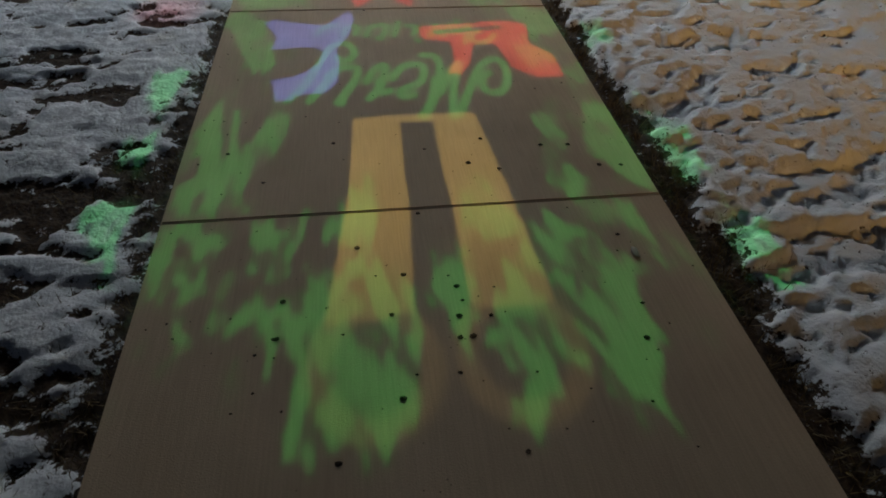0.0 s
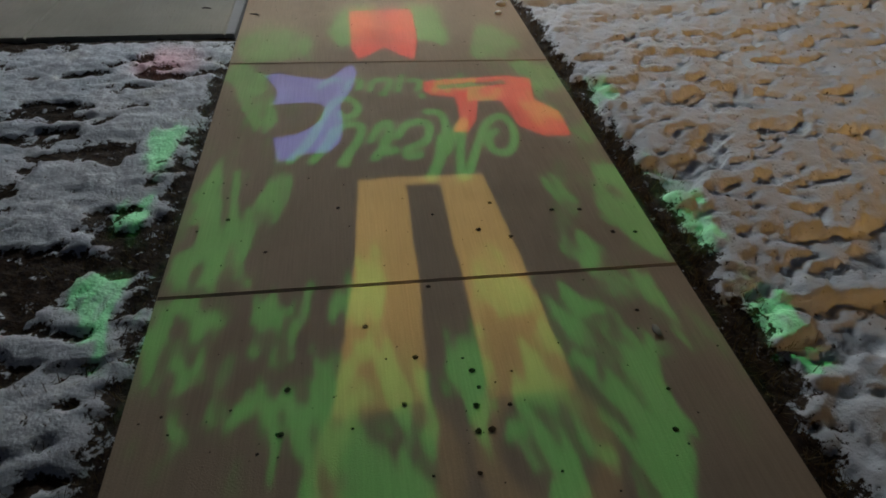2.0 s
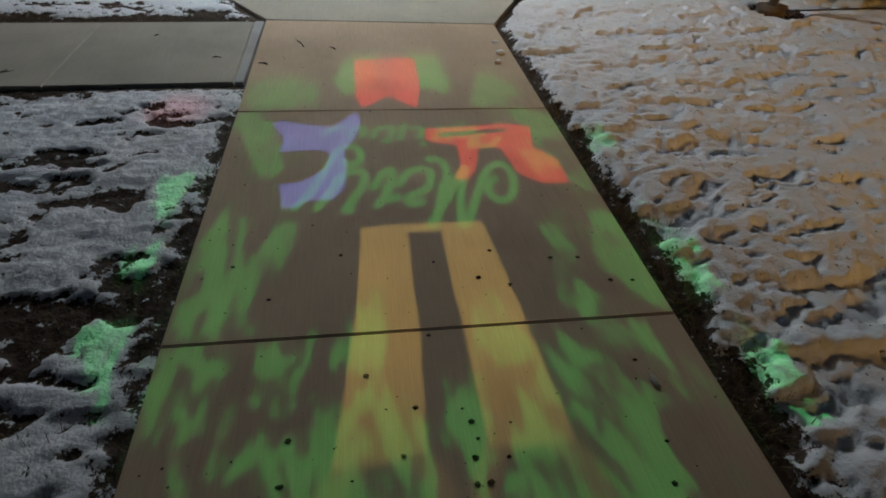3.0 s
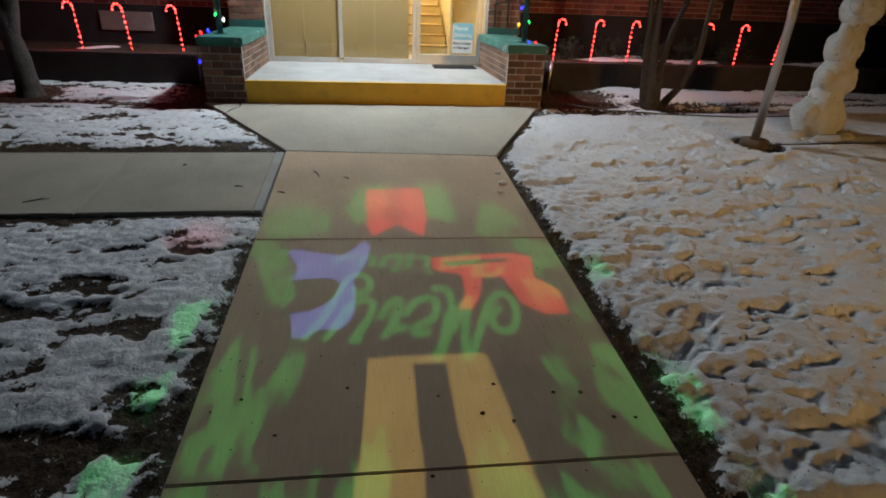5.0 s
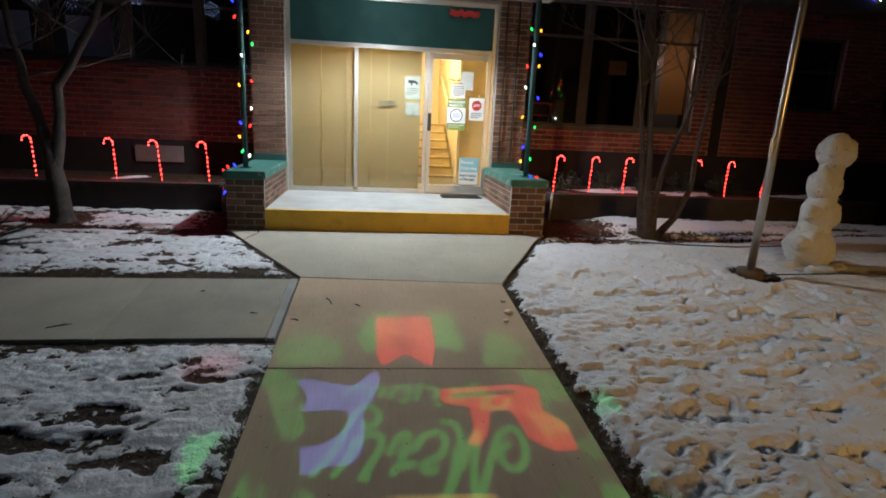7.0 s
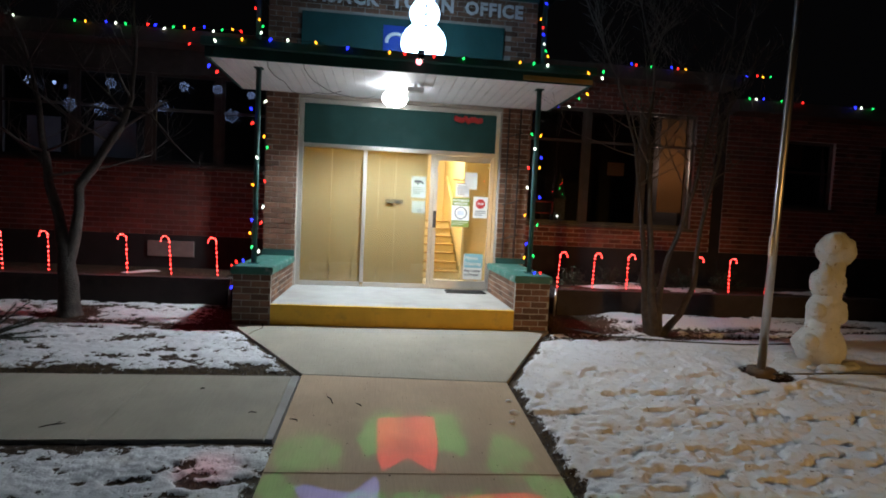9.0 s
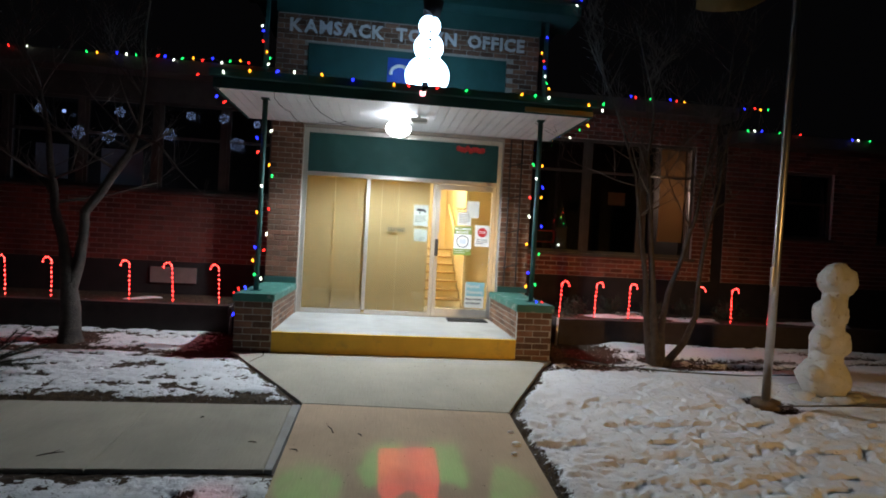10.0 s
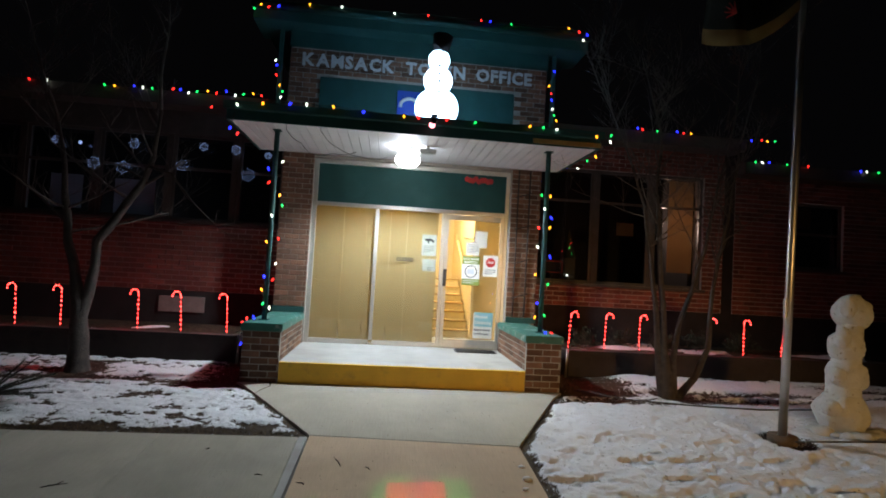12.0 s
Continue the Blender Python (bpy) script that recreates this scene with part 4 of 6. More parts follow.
def wing(name, x0, x1, found, sill, head, top, openings, label):
    t = tagged(new(name), label, "wall", kind="structure")
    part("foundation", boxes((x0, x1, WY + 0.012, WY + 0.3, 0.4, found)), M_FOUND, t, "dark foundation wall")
    cols = sorted(openings)
    solid = [(x0, x1, found, sill)]
    edge = x0
    for a, b in cols:
        solid.append((edge, a, sill, head))
        edge = b
    solid += [(edge, x1, sill, head), (x0, x1, head, top)]
    part("backing", boxes(*[(a, b, WY + 0.012, WY + 0.3, c, d) for a, b, c, d in solid if b - a > 0.08]), M_MORTAR_DARK, t)
    for a, b, c, d in solid:
        if b - a <= 0.08:
            part("window_post", boxes((a + 0.001, b - 0.001, WY + 0.05, WY + 0.16, c, d), bevel=0.004), M_FRAME_AND_SHADE, t)
    rows_ = []
    for a, b, c, d in solid:
        if b - a <= 0.08:
            continue
        for s, ln, z in brick_rows(a + 0.002, b - 0.002, c, d):
            rows_.append((s - ln / 2 + 0.002, s + ln / 2 - 0.002, WY + random.uniform(-0.002, 0.001), WY + 0.05, z - 0.031, z + 0.031))
    bulk("brickwork", rows_, M_BRICKS, t)
    for a, b in cols:
        w_ = tagged(new("window_2" if x0 < 0 else "window_3"), "dark wooden framed office window, unlit", "window", kind="structure")
        y0, y1 = WY + 0.06, WY + 0.12
        part("window_frame", boxes((a, a + 0.05, y0, y1, sill, head), (b - 0.05, b, y0, y1, sill, head), (a + 0.05, b - 0.05, y0, y1, head - 0.05, head), (a + 0.05, b - 0.05, y0, y1, sill, sill + 0.05), (a + 0.05, b - 0.05, y0, y1, head - 0.56, head - 0.52)), M_FRAME_AND_SHADE, w_)
        part("window_sill", boxes((a - 0.04, b + 0.04, WY - 0.05, WY + 0.06, sill - 0.05, sill - 0.002), bevel=0.006), M_FRAME_AND_SHADE, w_)
        p_ = part("pane", boxes((a + 0.05, b - 0.05, y0 + 0.02, y0 + 0.026, sill + 0.05, head - 0.05)), M_DARKGLASS, w_)
        p_.visible_shadow = False
    # room shell, its gloom painted near-black
    part("room", boxes((x0, x1, WY + 1.6, WY + 1.7, 0.4, top), (x0, x1, WY + 0.3, WY + 1.6, head + 0.2, head + 0.25), (x0, x1, WY + 0.3, WY + 1.6, sill - 0.35, sill - 0.3)), M_ROOM_SHADE, t)
    if x0 < 0:
        # added board: its dark colour is the eave's shade over the brick band
        part("frieze", boxes((x0, x1, WY - 0.03, WY - 0.004, head - 0.02, top), bevel=0.004), M_FRAME_AND_SHADE, t, "near-black board standing in for the eave's shade on the brick")
    part("roof_edge", boxes((x0 - 0.1, x1 + 0.1, WY - 0.38, WY + 0.3, top, top + 0.2), bevel=0.01), M_FRAME_AND_SHADE, t, "dark roof edge")
    return t


wing("wall_2", -10.5, -1.31, 1.42, 2.50, 3.86, 4.20, [(-6.36, -5.28), (-5.22, -4.22), (-4.16, -3.14), (-3.08, -2.14), (-2.08, -1.38)], "dark red brick office wing lit red by canes")
wing("wall_3", 2.675, 6.05, 1.50, 1.88, 3.80, 4.22, [(2.74, 3.74), (3.80, 4.74), (4.80, 5.68)], "dark red brick office wing lit red by canes")
wing("wall_4", 6.25, 12.5, 1.50, 2.34, 3.50, 3.85, [(7.30, 8.3), (9.2, 10.2)], "low dark brick office wing beyond the trees")
# flush slab between the wings; the recess's shade is in its near-black colour
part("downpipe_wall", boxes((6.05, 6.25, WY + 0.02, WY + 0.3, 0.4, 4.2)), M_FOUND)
tagged(bpy.data.objects["downpipe_wall"], "flush near-black infill painting a shaded recess between two brick wings", "wall", kind="structure")


# unseen baffles, added to keep the blind's light off the neighbouring windows
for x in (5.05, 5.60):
    tagged(part("wall_5", boxes((x, x + 0.05, WY + 0.31, WY + 1.59, 1.6, 4.0)), M_ROOM_SHADE), "added unseen baffle that confines the light behind the tan blind", "wall", kind="structure")


def blind(x0, x1, z0, z1, material, label):
    t = thing("roller_blind", label, "blind", "office blinds", at=((x0 + x1) / 2, WY + 0.16, z0))
    part("cloth", boxes((x0, x1, WY + 0.150, WY + 0.153, z0, z1)), material, t)
    part("bottom_bar", boxes((x0, x1, WY + 0.145, WY + 0.158, z0 - 0.02, z0), bevel=0.003), material, t)


blind(5.12, 5.57, 2.17, 3.74, M_BLIND, "tan roller blind drawn in a dark window")
blind(7.36, 7.78, 3.08, 3.44, M_BLIND, "tan roller blind part drawn in the far window")
blind(-4.89, -4.42, 2.62, 3.12, M_PAPERWIN, "bluish white paper in the office window")
blind(-3.95, -3.35, 2.58, 3.10, M_PAPERWIN, "bluish white paper in the office window")
t = thing("plaque", "pale blank stone plaque on the dark foundation wall", "plaque", at=(-2.75, 9.29, 1.1))
part("slab", boxes((-3.10, -2.42, 9.285, 9.311, 1.09, 1.33), bevel=0.006), mat("plaque_stone", (0.24, 0.20, 0.18), rough=0.9, var=0.15, scale=9), t)
t = thing("framed_screen", "small red framed screen behind the office window", "screen", at=(3.15, 9.6, 2.1))
part("rim", boxes((2.98, 3.32, 9.55, 9.57, 2.03, 2.05), (2.98, 3.32, 9.55, 9.57, 2.22, 2.24), (2.98, 3.0, 9.55, 9.57, 2.05, 2.22), (3.30, 3.32, 9.55, 9.57, 2.05, 2.22)), M_RED, t)
part("face", boxes((3.0, 3.30, 9.575, 9.59, 2.05, 2.22)), M_INK, t)
part("stand", boxes((3.12, 3.18, 9.58, 9.62, 1.58, 2.03)), M_IRON, t)
for x, y in ((-1.55, 7.98), (2.915, 7.99)):
    t = thing("drain_pipe", "short pale drain pipe at the planter's end", "pipe", "drain pipes", at=(x, y, 0.6))
    part("pipe", tube(bmesh.new(), [(x, y, 0.55), (x + 0.01, y, 0.80), (x + 0.03, y + 0.04, 0.95)], 0.018, 8), M_STEEL, t)
blind(4.2, 4.5, 2.75, 2.95, M_BLIND, "small paper hung in the dark window")

# ---- planters
def planter(x0, x1, label):
    t = thing("planter", label, "planter", "raised planters", at=((x0 + x1) / 2, 8.1, 0.58))
    part("wall", boxes((x0, x1, 8.05, 8.17, 0.45, 0.90), bevel=0.01), M_PLANTER, t)
    for a in (x0, x1 - 0.1):
        part("end_wall", boxes((a, a + 0.1, 8.171, WY, 0.45, 0.90), bevel=0.01), M_PLANTER, t)
    part("coping", boxes((x0 - 0.02, x1 + 0.02, 8.03, 8.19, 0.90, 0.935), bevel=0.008), M_PLANTER, t)
    part("soil", boxes((x0 + 0.1, x1 - 0.1, 8.17, WY, 0.5, 0.92)), M_SOIL, t)
    return t


planter(-9.5, -1.60, "low dark masonry planter along the office wing")
planter(2.97, 8.2, "low dark masonry planter along the office wing")


def bed_snow(x0, x1, seed, cut):
    ob = sheet("snow_patch", np.arange(x0, x1, 0.03), np.arange(8.22, 9.28, 0.04), lambda X, Y: 0.88 + 0.22 * (fbm(X * 1.3, Y * 2.2, seed) - cut), M_SNOW)
    tagged(ob, "thin snow left on the planter's dark soil", "snow", kind="stuff")


bed_snow(-9.3, -1.72, 201, 0.55)
bed_snow(3.1, 8.1, 207, 0.42)


# ---- low shrubs in the planter
def shrub(x, y, r, seed):
    rnd = np.random.default_rng(seed)
    t = thing("low_shrub", "low dark evergreen shrub growing in the planter", "shrub", "planter shrubs", at=(x, y, 0.9))
    wood, green_ = bmesh.new(), bmesh.new()
    for k in range(26):
        a, up = rnd.uniform(0, 6.28), rnd.uniform(0.15, 1.3)
        d = Vector((math.cos(a) * math.cos(up), math.sin(a) * math.cos(up) * 0.7, math.sin(up)))
        ln = r * float(rnd.uniform(0.75, 1.15))
        p0 = Vector((x, y, 0.9))
        tube(wood, [p0, p0 + d * ln], [0.006, 0.002], 4)
        for j in range(34):
            p = p0 + d * ln * float(rnd.uniform(0.25, 1.0)) + Vector([float(q) for q in rnd.normal(0, 0.02, 3)])
            o = Vector([float(q) for q in rnd.normal(0, 1, 3)]).normalized() * 0.035
            s_ = o.orthogonal().normalized() * 0.012
            green_.faces.new([green_.verts.new(q) for q in (p, p + o * 0.5 + s_, p + o, p + o * 0.5 - s_)])
    part("branch", wood, M_BARK, t)
    part("foliage", green_, M_NEEDLE, t)


for k, (x, r) in enumerate(((3.42, 0.30), (4.02, 0.33), (4.75, 0.30), (5.25, 0.32), (6.05, 0.36))):
    shrub(x, 8.72, r, 400 + k)


# ---- candy canes
def cane(x, y, lean, flip, z=0.93):
    t = thing("candy_cane", "lit red and white candy cane stake in the planter", "candy cane", "candy canes", at=(x, y, z))
    pts = [Vector((0, 0, 0.0606 * k)) for k in range(9)]
    pts += [Vector((flip * (0.055 - 0.055 * math.cos(a)), 0, 0.48 + 0.06 * math.sin(a))) for a in np.linspace(0.3, 3.5, 6)]
    m = Matrix.Translation((x, y, z)) @ Matrix.Rotation(radians(lean), 4, "Y")
    pts = [m @ p for p in pts]
    part("tube", tube(bmesh.new(), pts, 0.0075, 8), M_CANE_DIM, t)
    bm = bmesh.new()
    for k, (a, b) in enumerate(zip(pts, pts[1:])):
        ball(bm, a.lerp(b, 0.5) + Vector((0, -0.010, 0)), 0.0068 + 0.0014 * (k % 3), (1, 1, 1.3), 6, 4)
    tagged(part("light_string", bm, M_CANE, t, "row of glowing red bulbs"), kind="stuff")
    part("stake", tube(bmesh.new(), [m @ Vector((0, 0, -0.06)), m @ Vector((0, 0, 0.0))], 0.005, 6), M_IRON, t)


for x, lean in ((-1.77, -3), (-2.37, -4), (-2.93, -2), (-3.90, -2), (-4.46, -3), (-5.05, -4), (-5.7, 2)):
    cane(x, 8.24, lean, -1)
for x, lean in ((3.02, 3), (3.56, 2), (4.09, 1), (5.18, 1), (5.73, 0), (6.33, 6)):
    cane(x, 8.24, lean, 1)


# ---- strings of coloured bulbs
def string(name, label, rows_, y, hang=0.02, cable=True):
    """Bulbs at (x, z, colour) in the plane y, on one cable."""
    t = thing(name, label, "string lights", "strings of coloured bulbs", at=(rows_[0][0], y, rows_[0][1]))
    if cable:
        pts = []
        for (x0, z0, _), (x1, z1, _) in zip(rows_, rows_[1:]):
            for u in (0.0, 0.33, 0.66):
                pts.append((x0 + (x1 - x0) * u, y + 0.006, z0 + (z1 - z0) * u + hang - (0.02 * math.sin(u * math.pi))))
        pts.append((rows_[-1][0], y + 0.006, rows_[-1][1] + hang))
        part("cable", tube(bmesh.new(), pts, 0.004, 5), M_CABLE, t)
    for x, z, c in rows_:
        bm = bmesh.new()
        a = random.uniform(0, 6.28)
        d = Vector((math.cos(a) * 0.5, -0.35, -0.8)).normalized()
        p = Vector((x, y, z))
        tube(bm, [p - d * 0.016, p - d * 0.005, p + d * 0.007, p + d * 0.021, p + d * 0.029], [0.007, 0.0118, 0.0125, 0.007, 0.002], 8)
        b_ = part("bulb", bm, BULB[c], t)
        part("socket", tube(bmesh.new(), [p - d * 0.034, p - d * 0.0155], [0.0075, 0.0085], 7), M_CABLE, b_)
    return t


def bulbs(text):
    return [(float(a), float(b), c) for a, b, c in (r.split(",") for r in text.split())]


string("string_lights", "coloured bulbs wound down the dark canopy post", bulbs("-1.03,3.19,w -1.2,3.09,b -1.18,2.92,r -1.04,2.77,o -1.0,2.64,g -1.12,2.51,w -1.02,2.23,r -1.16,2.18,o -1.03,1.92,w -1.16,1.75,b -1.05,1.72,r -1.18,1.59,o -1.15,1.42,g -1.07,1.37,w -1.25,1.25,b -1.33,1.23,r"), 7.43)
string("string_lights", "coloured bulbs wound down the dark canopy post", bulbs("2.29,3.01,g 2.41,3.0,o 2.34,2.83,w 2.43,2.72,b 2.27,2.58,r 2.42,2.59,o 2.27,2.33,w 2.44,2.21,b 2.26,1.97,o 2.43,1.85,g 2.3,1.6,b 2.4,1.45,g 2.28,1.42,o 2.43,1.22,b 2.51,1.22,r"), 7.43)
string("string_lights", "coloured bulbs along the canopy gutter", bulbs("-1.48,3.4,r -1.57,3.46,b -1.51,3.74,w -1.22,3.78,o -0.91,3.8,b -0.72,3.81,w -0.41,3.81,o -0.05,3.78,b 0.43,3.77,o 0.6,3.77,r 0.95,3.77,r 1.3,3.77,g 1.98,3.78,o 2.15,3.78,g 2.32,3.77,w 2.83,3.72,o 3.02,3.75,g 3.01,3.67,w 2.83,3.47,o"), 7.005)
string("string_lights", "coloured bulbs down the corner of the sign band", bulbs("-1.5,4.95,w -1.48,4.88,b -1.48,4.73,r -1.42,4.58,o -1.37,4.49,g -1.39,4.4,w"), 8.76)
string("string_lights", "coloured bulbs down the corner of the sign band", bulbs("2.77,5.19,b 2.7,4.95,o 2.74,4.83,r 2.75,4.73,b 2.77,4.59,w 2.8,4.49,g 2.84,4.41,o"), 8.76)
string("string_lights", "coloured bulbs along the upper eave", bulbs("-1.77,5.54,g -1.68,5.61,o -1.57,5.58,r -1.43,5.61,b -1.0,5.68,o -0.54,5.69,w 0.22,5.68,w 0.72,5.7,r 1.51,5.71,r 1.65,5.71,b 1.97,5.7,g 2.86,5.73,o 3.02,5.69,r 3.15,5.66,b 3.09,5.57,w"), 8.40)
string("string_lights", "coloured bulbs along the wing's roof edge", bulbs("-4.97,4.38,r -4.73,4.39,w -3.94,4.39,g -3.8,4.39,o -3.53,4.41,b -3.4,4.4,w -3.27,4.4,g -2.97,4.42,r -2.87,4.42,b -2.75,4.38,w -2.63,4.41,g -2.48,4.43,o -2.35,4.41,r -2.21,4.45,b -2.08,4.4,w -1.96,4.43,g -1.82,4.45,o -1.7,4.43,r"), 8.88)
string("string_lights", "coloured bulbs looped below the roof edge", bulbs("-2.4,4.19,r -2.05,4.27,w -1.65,4.3,o"), 8.86)
string("string_lights", "coloured bulbs along the wing's roof edge", bulbs("4.24,4.44,b 4.32,4.43,r 4.57,4.42,g 4.91,4.44,b 5.02,4.43,r 5.15,4.43,o 6.21,4.4,b 6.39,4.42,r 6.49,4.41,o 6.63,4.42,g"), 8.88)
string("string_lights", "coloured bulbs along the low wing's roof edge", bulbs("6.29,4.05,g 6.41,4.05,w 6.54,4.06,b 6.86,4.05,g 7.24,4.05,r 8.2,4.04,b 8.31,4.04,w 8.53,4.04,g"), 8.88)
string("string_lights", "coloured bulbs strung from canopy corner to wing", bulbs("2.93,3.62,o 3.03,3.67,b 3.2,3.67,w 3.35,3.8,g"), 8.7)
string("string_lights", "blue bulb at the foot of the porch wall", bulbs("-1.32,0.95,b -1.32,1.2,r"), 7.2)


# ---- snowflake lights in the wing windows
def flake(x, z, r, turn=0.0):
    t = thing("snowflake_light", "small bluish white snowflake light in the window", "snowflake", "snowflake lights", at=(x, WY - 0.05, z))
    bm, wire = bmesh.new(), bmesh.new()
    for k in range(6):
        a = turn + k * math.pi / 3
        d = Vector((math.cos(a), 0, math.sin(a)))
        s = Vector((-math.sin(a), 0, math.cos(a)))
        c = Vector((x, WY - 0.055, z))
        tube(wire, [c, c + d * r], 0.0015, 4)
        for p in (c + d * r * 0.45, c + d * r * 0.8 + s * r * 0.22, c + d * r * 0.8 - s * r * 0.22, c + d * r):
            ball(bm, p, 0.005, (1, 1, 1), 6, 4)
    part("wire", wire, M_CABLE, t)
    tagged(part("points", bm, M_FLAKE, t, "bluish white light points"), kind="stuff")


for x, z, r in ((-4.742, 3.6, 0.06), (-4.19, 3.29, 0.09), (-3.757, 3.25, 0.10), (-3.622, 3.63, 0.075), (-2.901, 3.35, 0.09), (-2.596, 3.66, 0.065), (-2.11, 3.65, 0.07), (-1.903, 3.27, 0.10), (-1.62, 3.60, 0.05), (-4.40, 3.585, 0.025)):
    flake(x, z, r, random.uniform(0, 1))
t = thing("window_tree", "tiny lit artificial tree inside the dark window", "christmas tree", at=(3.47, 9.62, 2.25))
bm = bmesh.new()
bmesh.ops.create_cone(bm, segments=12, radius1=0.14, radius2=0.01, depth=0.5, cap_ends=True, matrix=Matrix.Translation((3.47, 9.75, 2.55)))
part("crown", bm, M_NEEDLE, t)
part("stand", boxes((3.37, 3.57, 9.65, 9.85, 1.55, 2.30)), M_FRAME_AND_SHADE, t)
for k in range(16):
    a, z = rng.uniform(0, 6.28), rng.uniform(2.34, 2.75)
    r = 0.14 * (2.80 - z) / 0.5
    part("bulb", ball(bmesh.new(), (3.47 + r * math.cos(a), 9.75 - abs(r * math.sin(a)), z), 0.008, (1, 1, 1), 6, 4), BULB["ggor"[k % 4]], t)
t = thing("desk_lamp", "small bright lamp low inside the dark window", "lamp", at=(3.42, 9.6, 1.88))
part("head", ball(bmesh.new(), (3.42, 9.6, 2.0), 0.02, (1, 1, 1), 8, 6), BULB["w"], t)
part("stem", tube(bmesh.new(), [(3.42, 9.62, 1.58), (3.42, 9.62, 1.99)], 0.008, 6), M_IRON, t)

# ---- snowman lamp on the canopy: one mesh
bm = bmesh.new()
SX, SY = 0.855, 7.55
for z, r, sq in ((4.06, 0.285, 0.92), (4.43, 0.19, 0.95), (4.70, 0.142, 0.98)):
    ball(bm, (SX, SY, z), r, (1, 1, sq), 24, 16, slot=0)
tube(bm, [(SX + 0.01, SY, 4.795), (SX + 0.015, SY, 4.80)], [0.15, 0.15], 20, slot=1)
tube(bm, [(SX + 0.012, SY, 4.80), (SX + 0.035, SY, 5.03)], [0.10, 0.135], 20, slot=1)
for z, d in ((4.57, 0.165), (4.46, 0.19), (4.36, 0.195), (4.20, 0.262)):
    ball(bm, (SX, SY - d - 0.008, z), 0.018, (1, 1, 1), 8, 6, slot=1)
tube(bm, [(SX, SY, 3.78), (SX, SY, 3.86)], [0.24, 0.26], 20, slot=0)
ob = part("snowman", bm, [M_SNOWMAN, M_INK])
tagged(ob, "glowing white plastic snowman with a black hat on the canopy", "snowman")

# ---- figure of packed snow on the lawn: one mesh
bm = bmesh.new()
tube(bm, [(5.36, 6.05, 0.42), (5.38, 6.05, 0.9), (5.42, 6.05, 1.3), (5.46, 6.05, 1.72)], [0.19, 0.165, 0.13, 0.12], 24)
for x, y, z, r, sq in ((5.36, 6.05, 0.66, 0.262, (1.0, 0.9, 0.98)), (5.41, 6.05, 1.04, 0.205, (1.0, 0.9, 1.0)), (5.40, 6.05, 1.36, 0.180, (1.0, 0.9, 1.0)), (5.47, 6.05, 1.74, 0.195, (1.0, 0.9, 0.98)), (5.29, 5.97, 1.46, 0.075, (1, 1, 1.6)), (5.22, 5.96, 1.06, 0.085, (1, 1, 1.1)), (5.32, 5.95, 1.80, 0.085, (1, 1, 1.4)), (5.15, 5.95, 0.72, 0.10, (1, 1, 0.9))):
    ball(bm, (x, y, z), r, sq, 40, 28, lump=0.13, seed=z * 5.7)
for k in range(16):
    a = k * 0.42
    ball(bm, (5.37 + 0.29 * math.cos(a), 6.03 + 0.28 * math.sin(a), 0.45), 0.05 + 0.03 * (k % 3), (1.2, 1, 0.6), 10, 6, lump=0.4, seed=k)
tagged(part("snow_figure", bm, M_PACKED), "lumpy dirty snowman of packed snow on the lawn", "snowman")


# ---- flagpole
FX, FY = 4.42, 5.72
pole = thing("flagpole", "tall galvanised steel flagpole on a round base", "flagpole", at=(FX, FY, gz(FY)))
part("shaft", tube(bmesh.new(), [(FX, FY, gz(FY)), (FX + 0.035, FY, 2.2), (FX + 0.14, FY, 7.6)], [0.042, 0.039, 0.03], 18), M_STEEL, pole)
part("base_plate", tube(bmesh.new(), [(FX, FY, gz(FY) - 0.03), (FX, FY, gz(FY) + 0.05), (FX, FY, gz(FY) + 0.045)], [0.135, 0.135, 0.125], 24), M_RUST, pole, "round rusty base plate")
part("rope", tube(bmesh.new(), [(FX - 0.05 + 0.02 * z, FY - 0.02, z) for z in (1.75, 2.6, 4, 7.2)], 0.004, 5), M_PAPER, pole)
part("cleat", boxes((FX - 0.045, FX - 0.015, FY - 0.05, FY - 0.01, 1.66, 1.86), bevel=0.004), M_STEEL, pole)
bm = bmesh.new()
NU, NV = 26, 22
grid = []
for j in range(NV):
    v = j / (NV - 1)
    row = []
    for i in range(NU):
        u = i / (NU - 1)
        x = FX + 0.06 - 1.0 * u
        z = 6.1 - 1.2 * v - 0.50 * math.sin(min(u / 0.78, 1.28) * 1.5708) * (0.5 + 0.5 * v) ** 2 + 0.035 * math.sin(u * 12 + v * 2) * u
        y = FY - 0.02 + 0.12 * math.sin(u * 11 + v * 3) * (0.3 + u)
        row.append(bm.verts.new((x, y, z)))
    grid.append(row)
for j in range(NV - 1):
    for i in range(NU - 1):
        f = bm.faces.new((grid[j][i], grid[j][i + 1], grid[j + 1][i + 1], grid[j + 1][i]))
        f.material_index, f.smooth = (1 if j > NV * 0.84 else 0), True
bmesh.ops.solidify(bm, geom=bm.faces[:], thickness=0.004)
flag = thing("flag", "limp dark and yellow cloth flag on the pole", "flag", at=(FX - 0.05, FY, 5.4))
part("cloth", bm, [M_FLAG, M_FLAG_PALE], flag)
bm = bmesh.new()
for k in range(5):
    a = radians(100 + 28 * k)
    c = Vector((FX - 0.80, FY - 0.22, 4.66))
    tube(bm, [c, c + Vector((math.cos(a) * 0.12, 0, math.sin(a) * 0.12))], [0.012, 0.004], 6)
part("emblem", bm, M_RED, flag, "faded red and dark plant emblem")

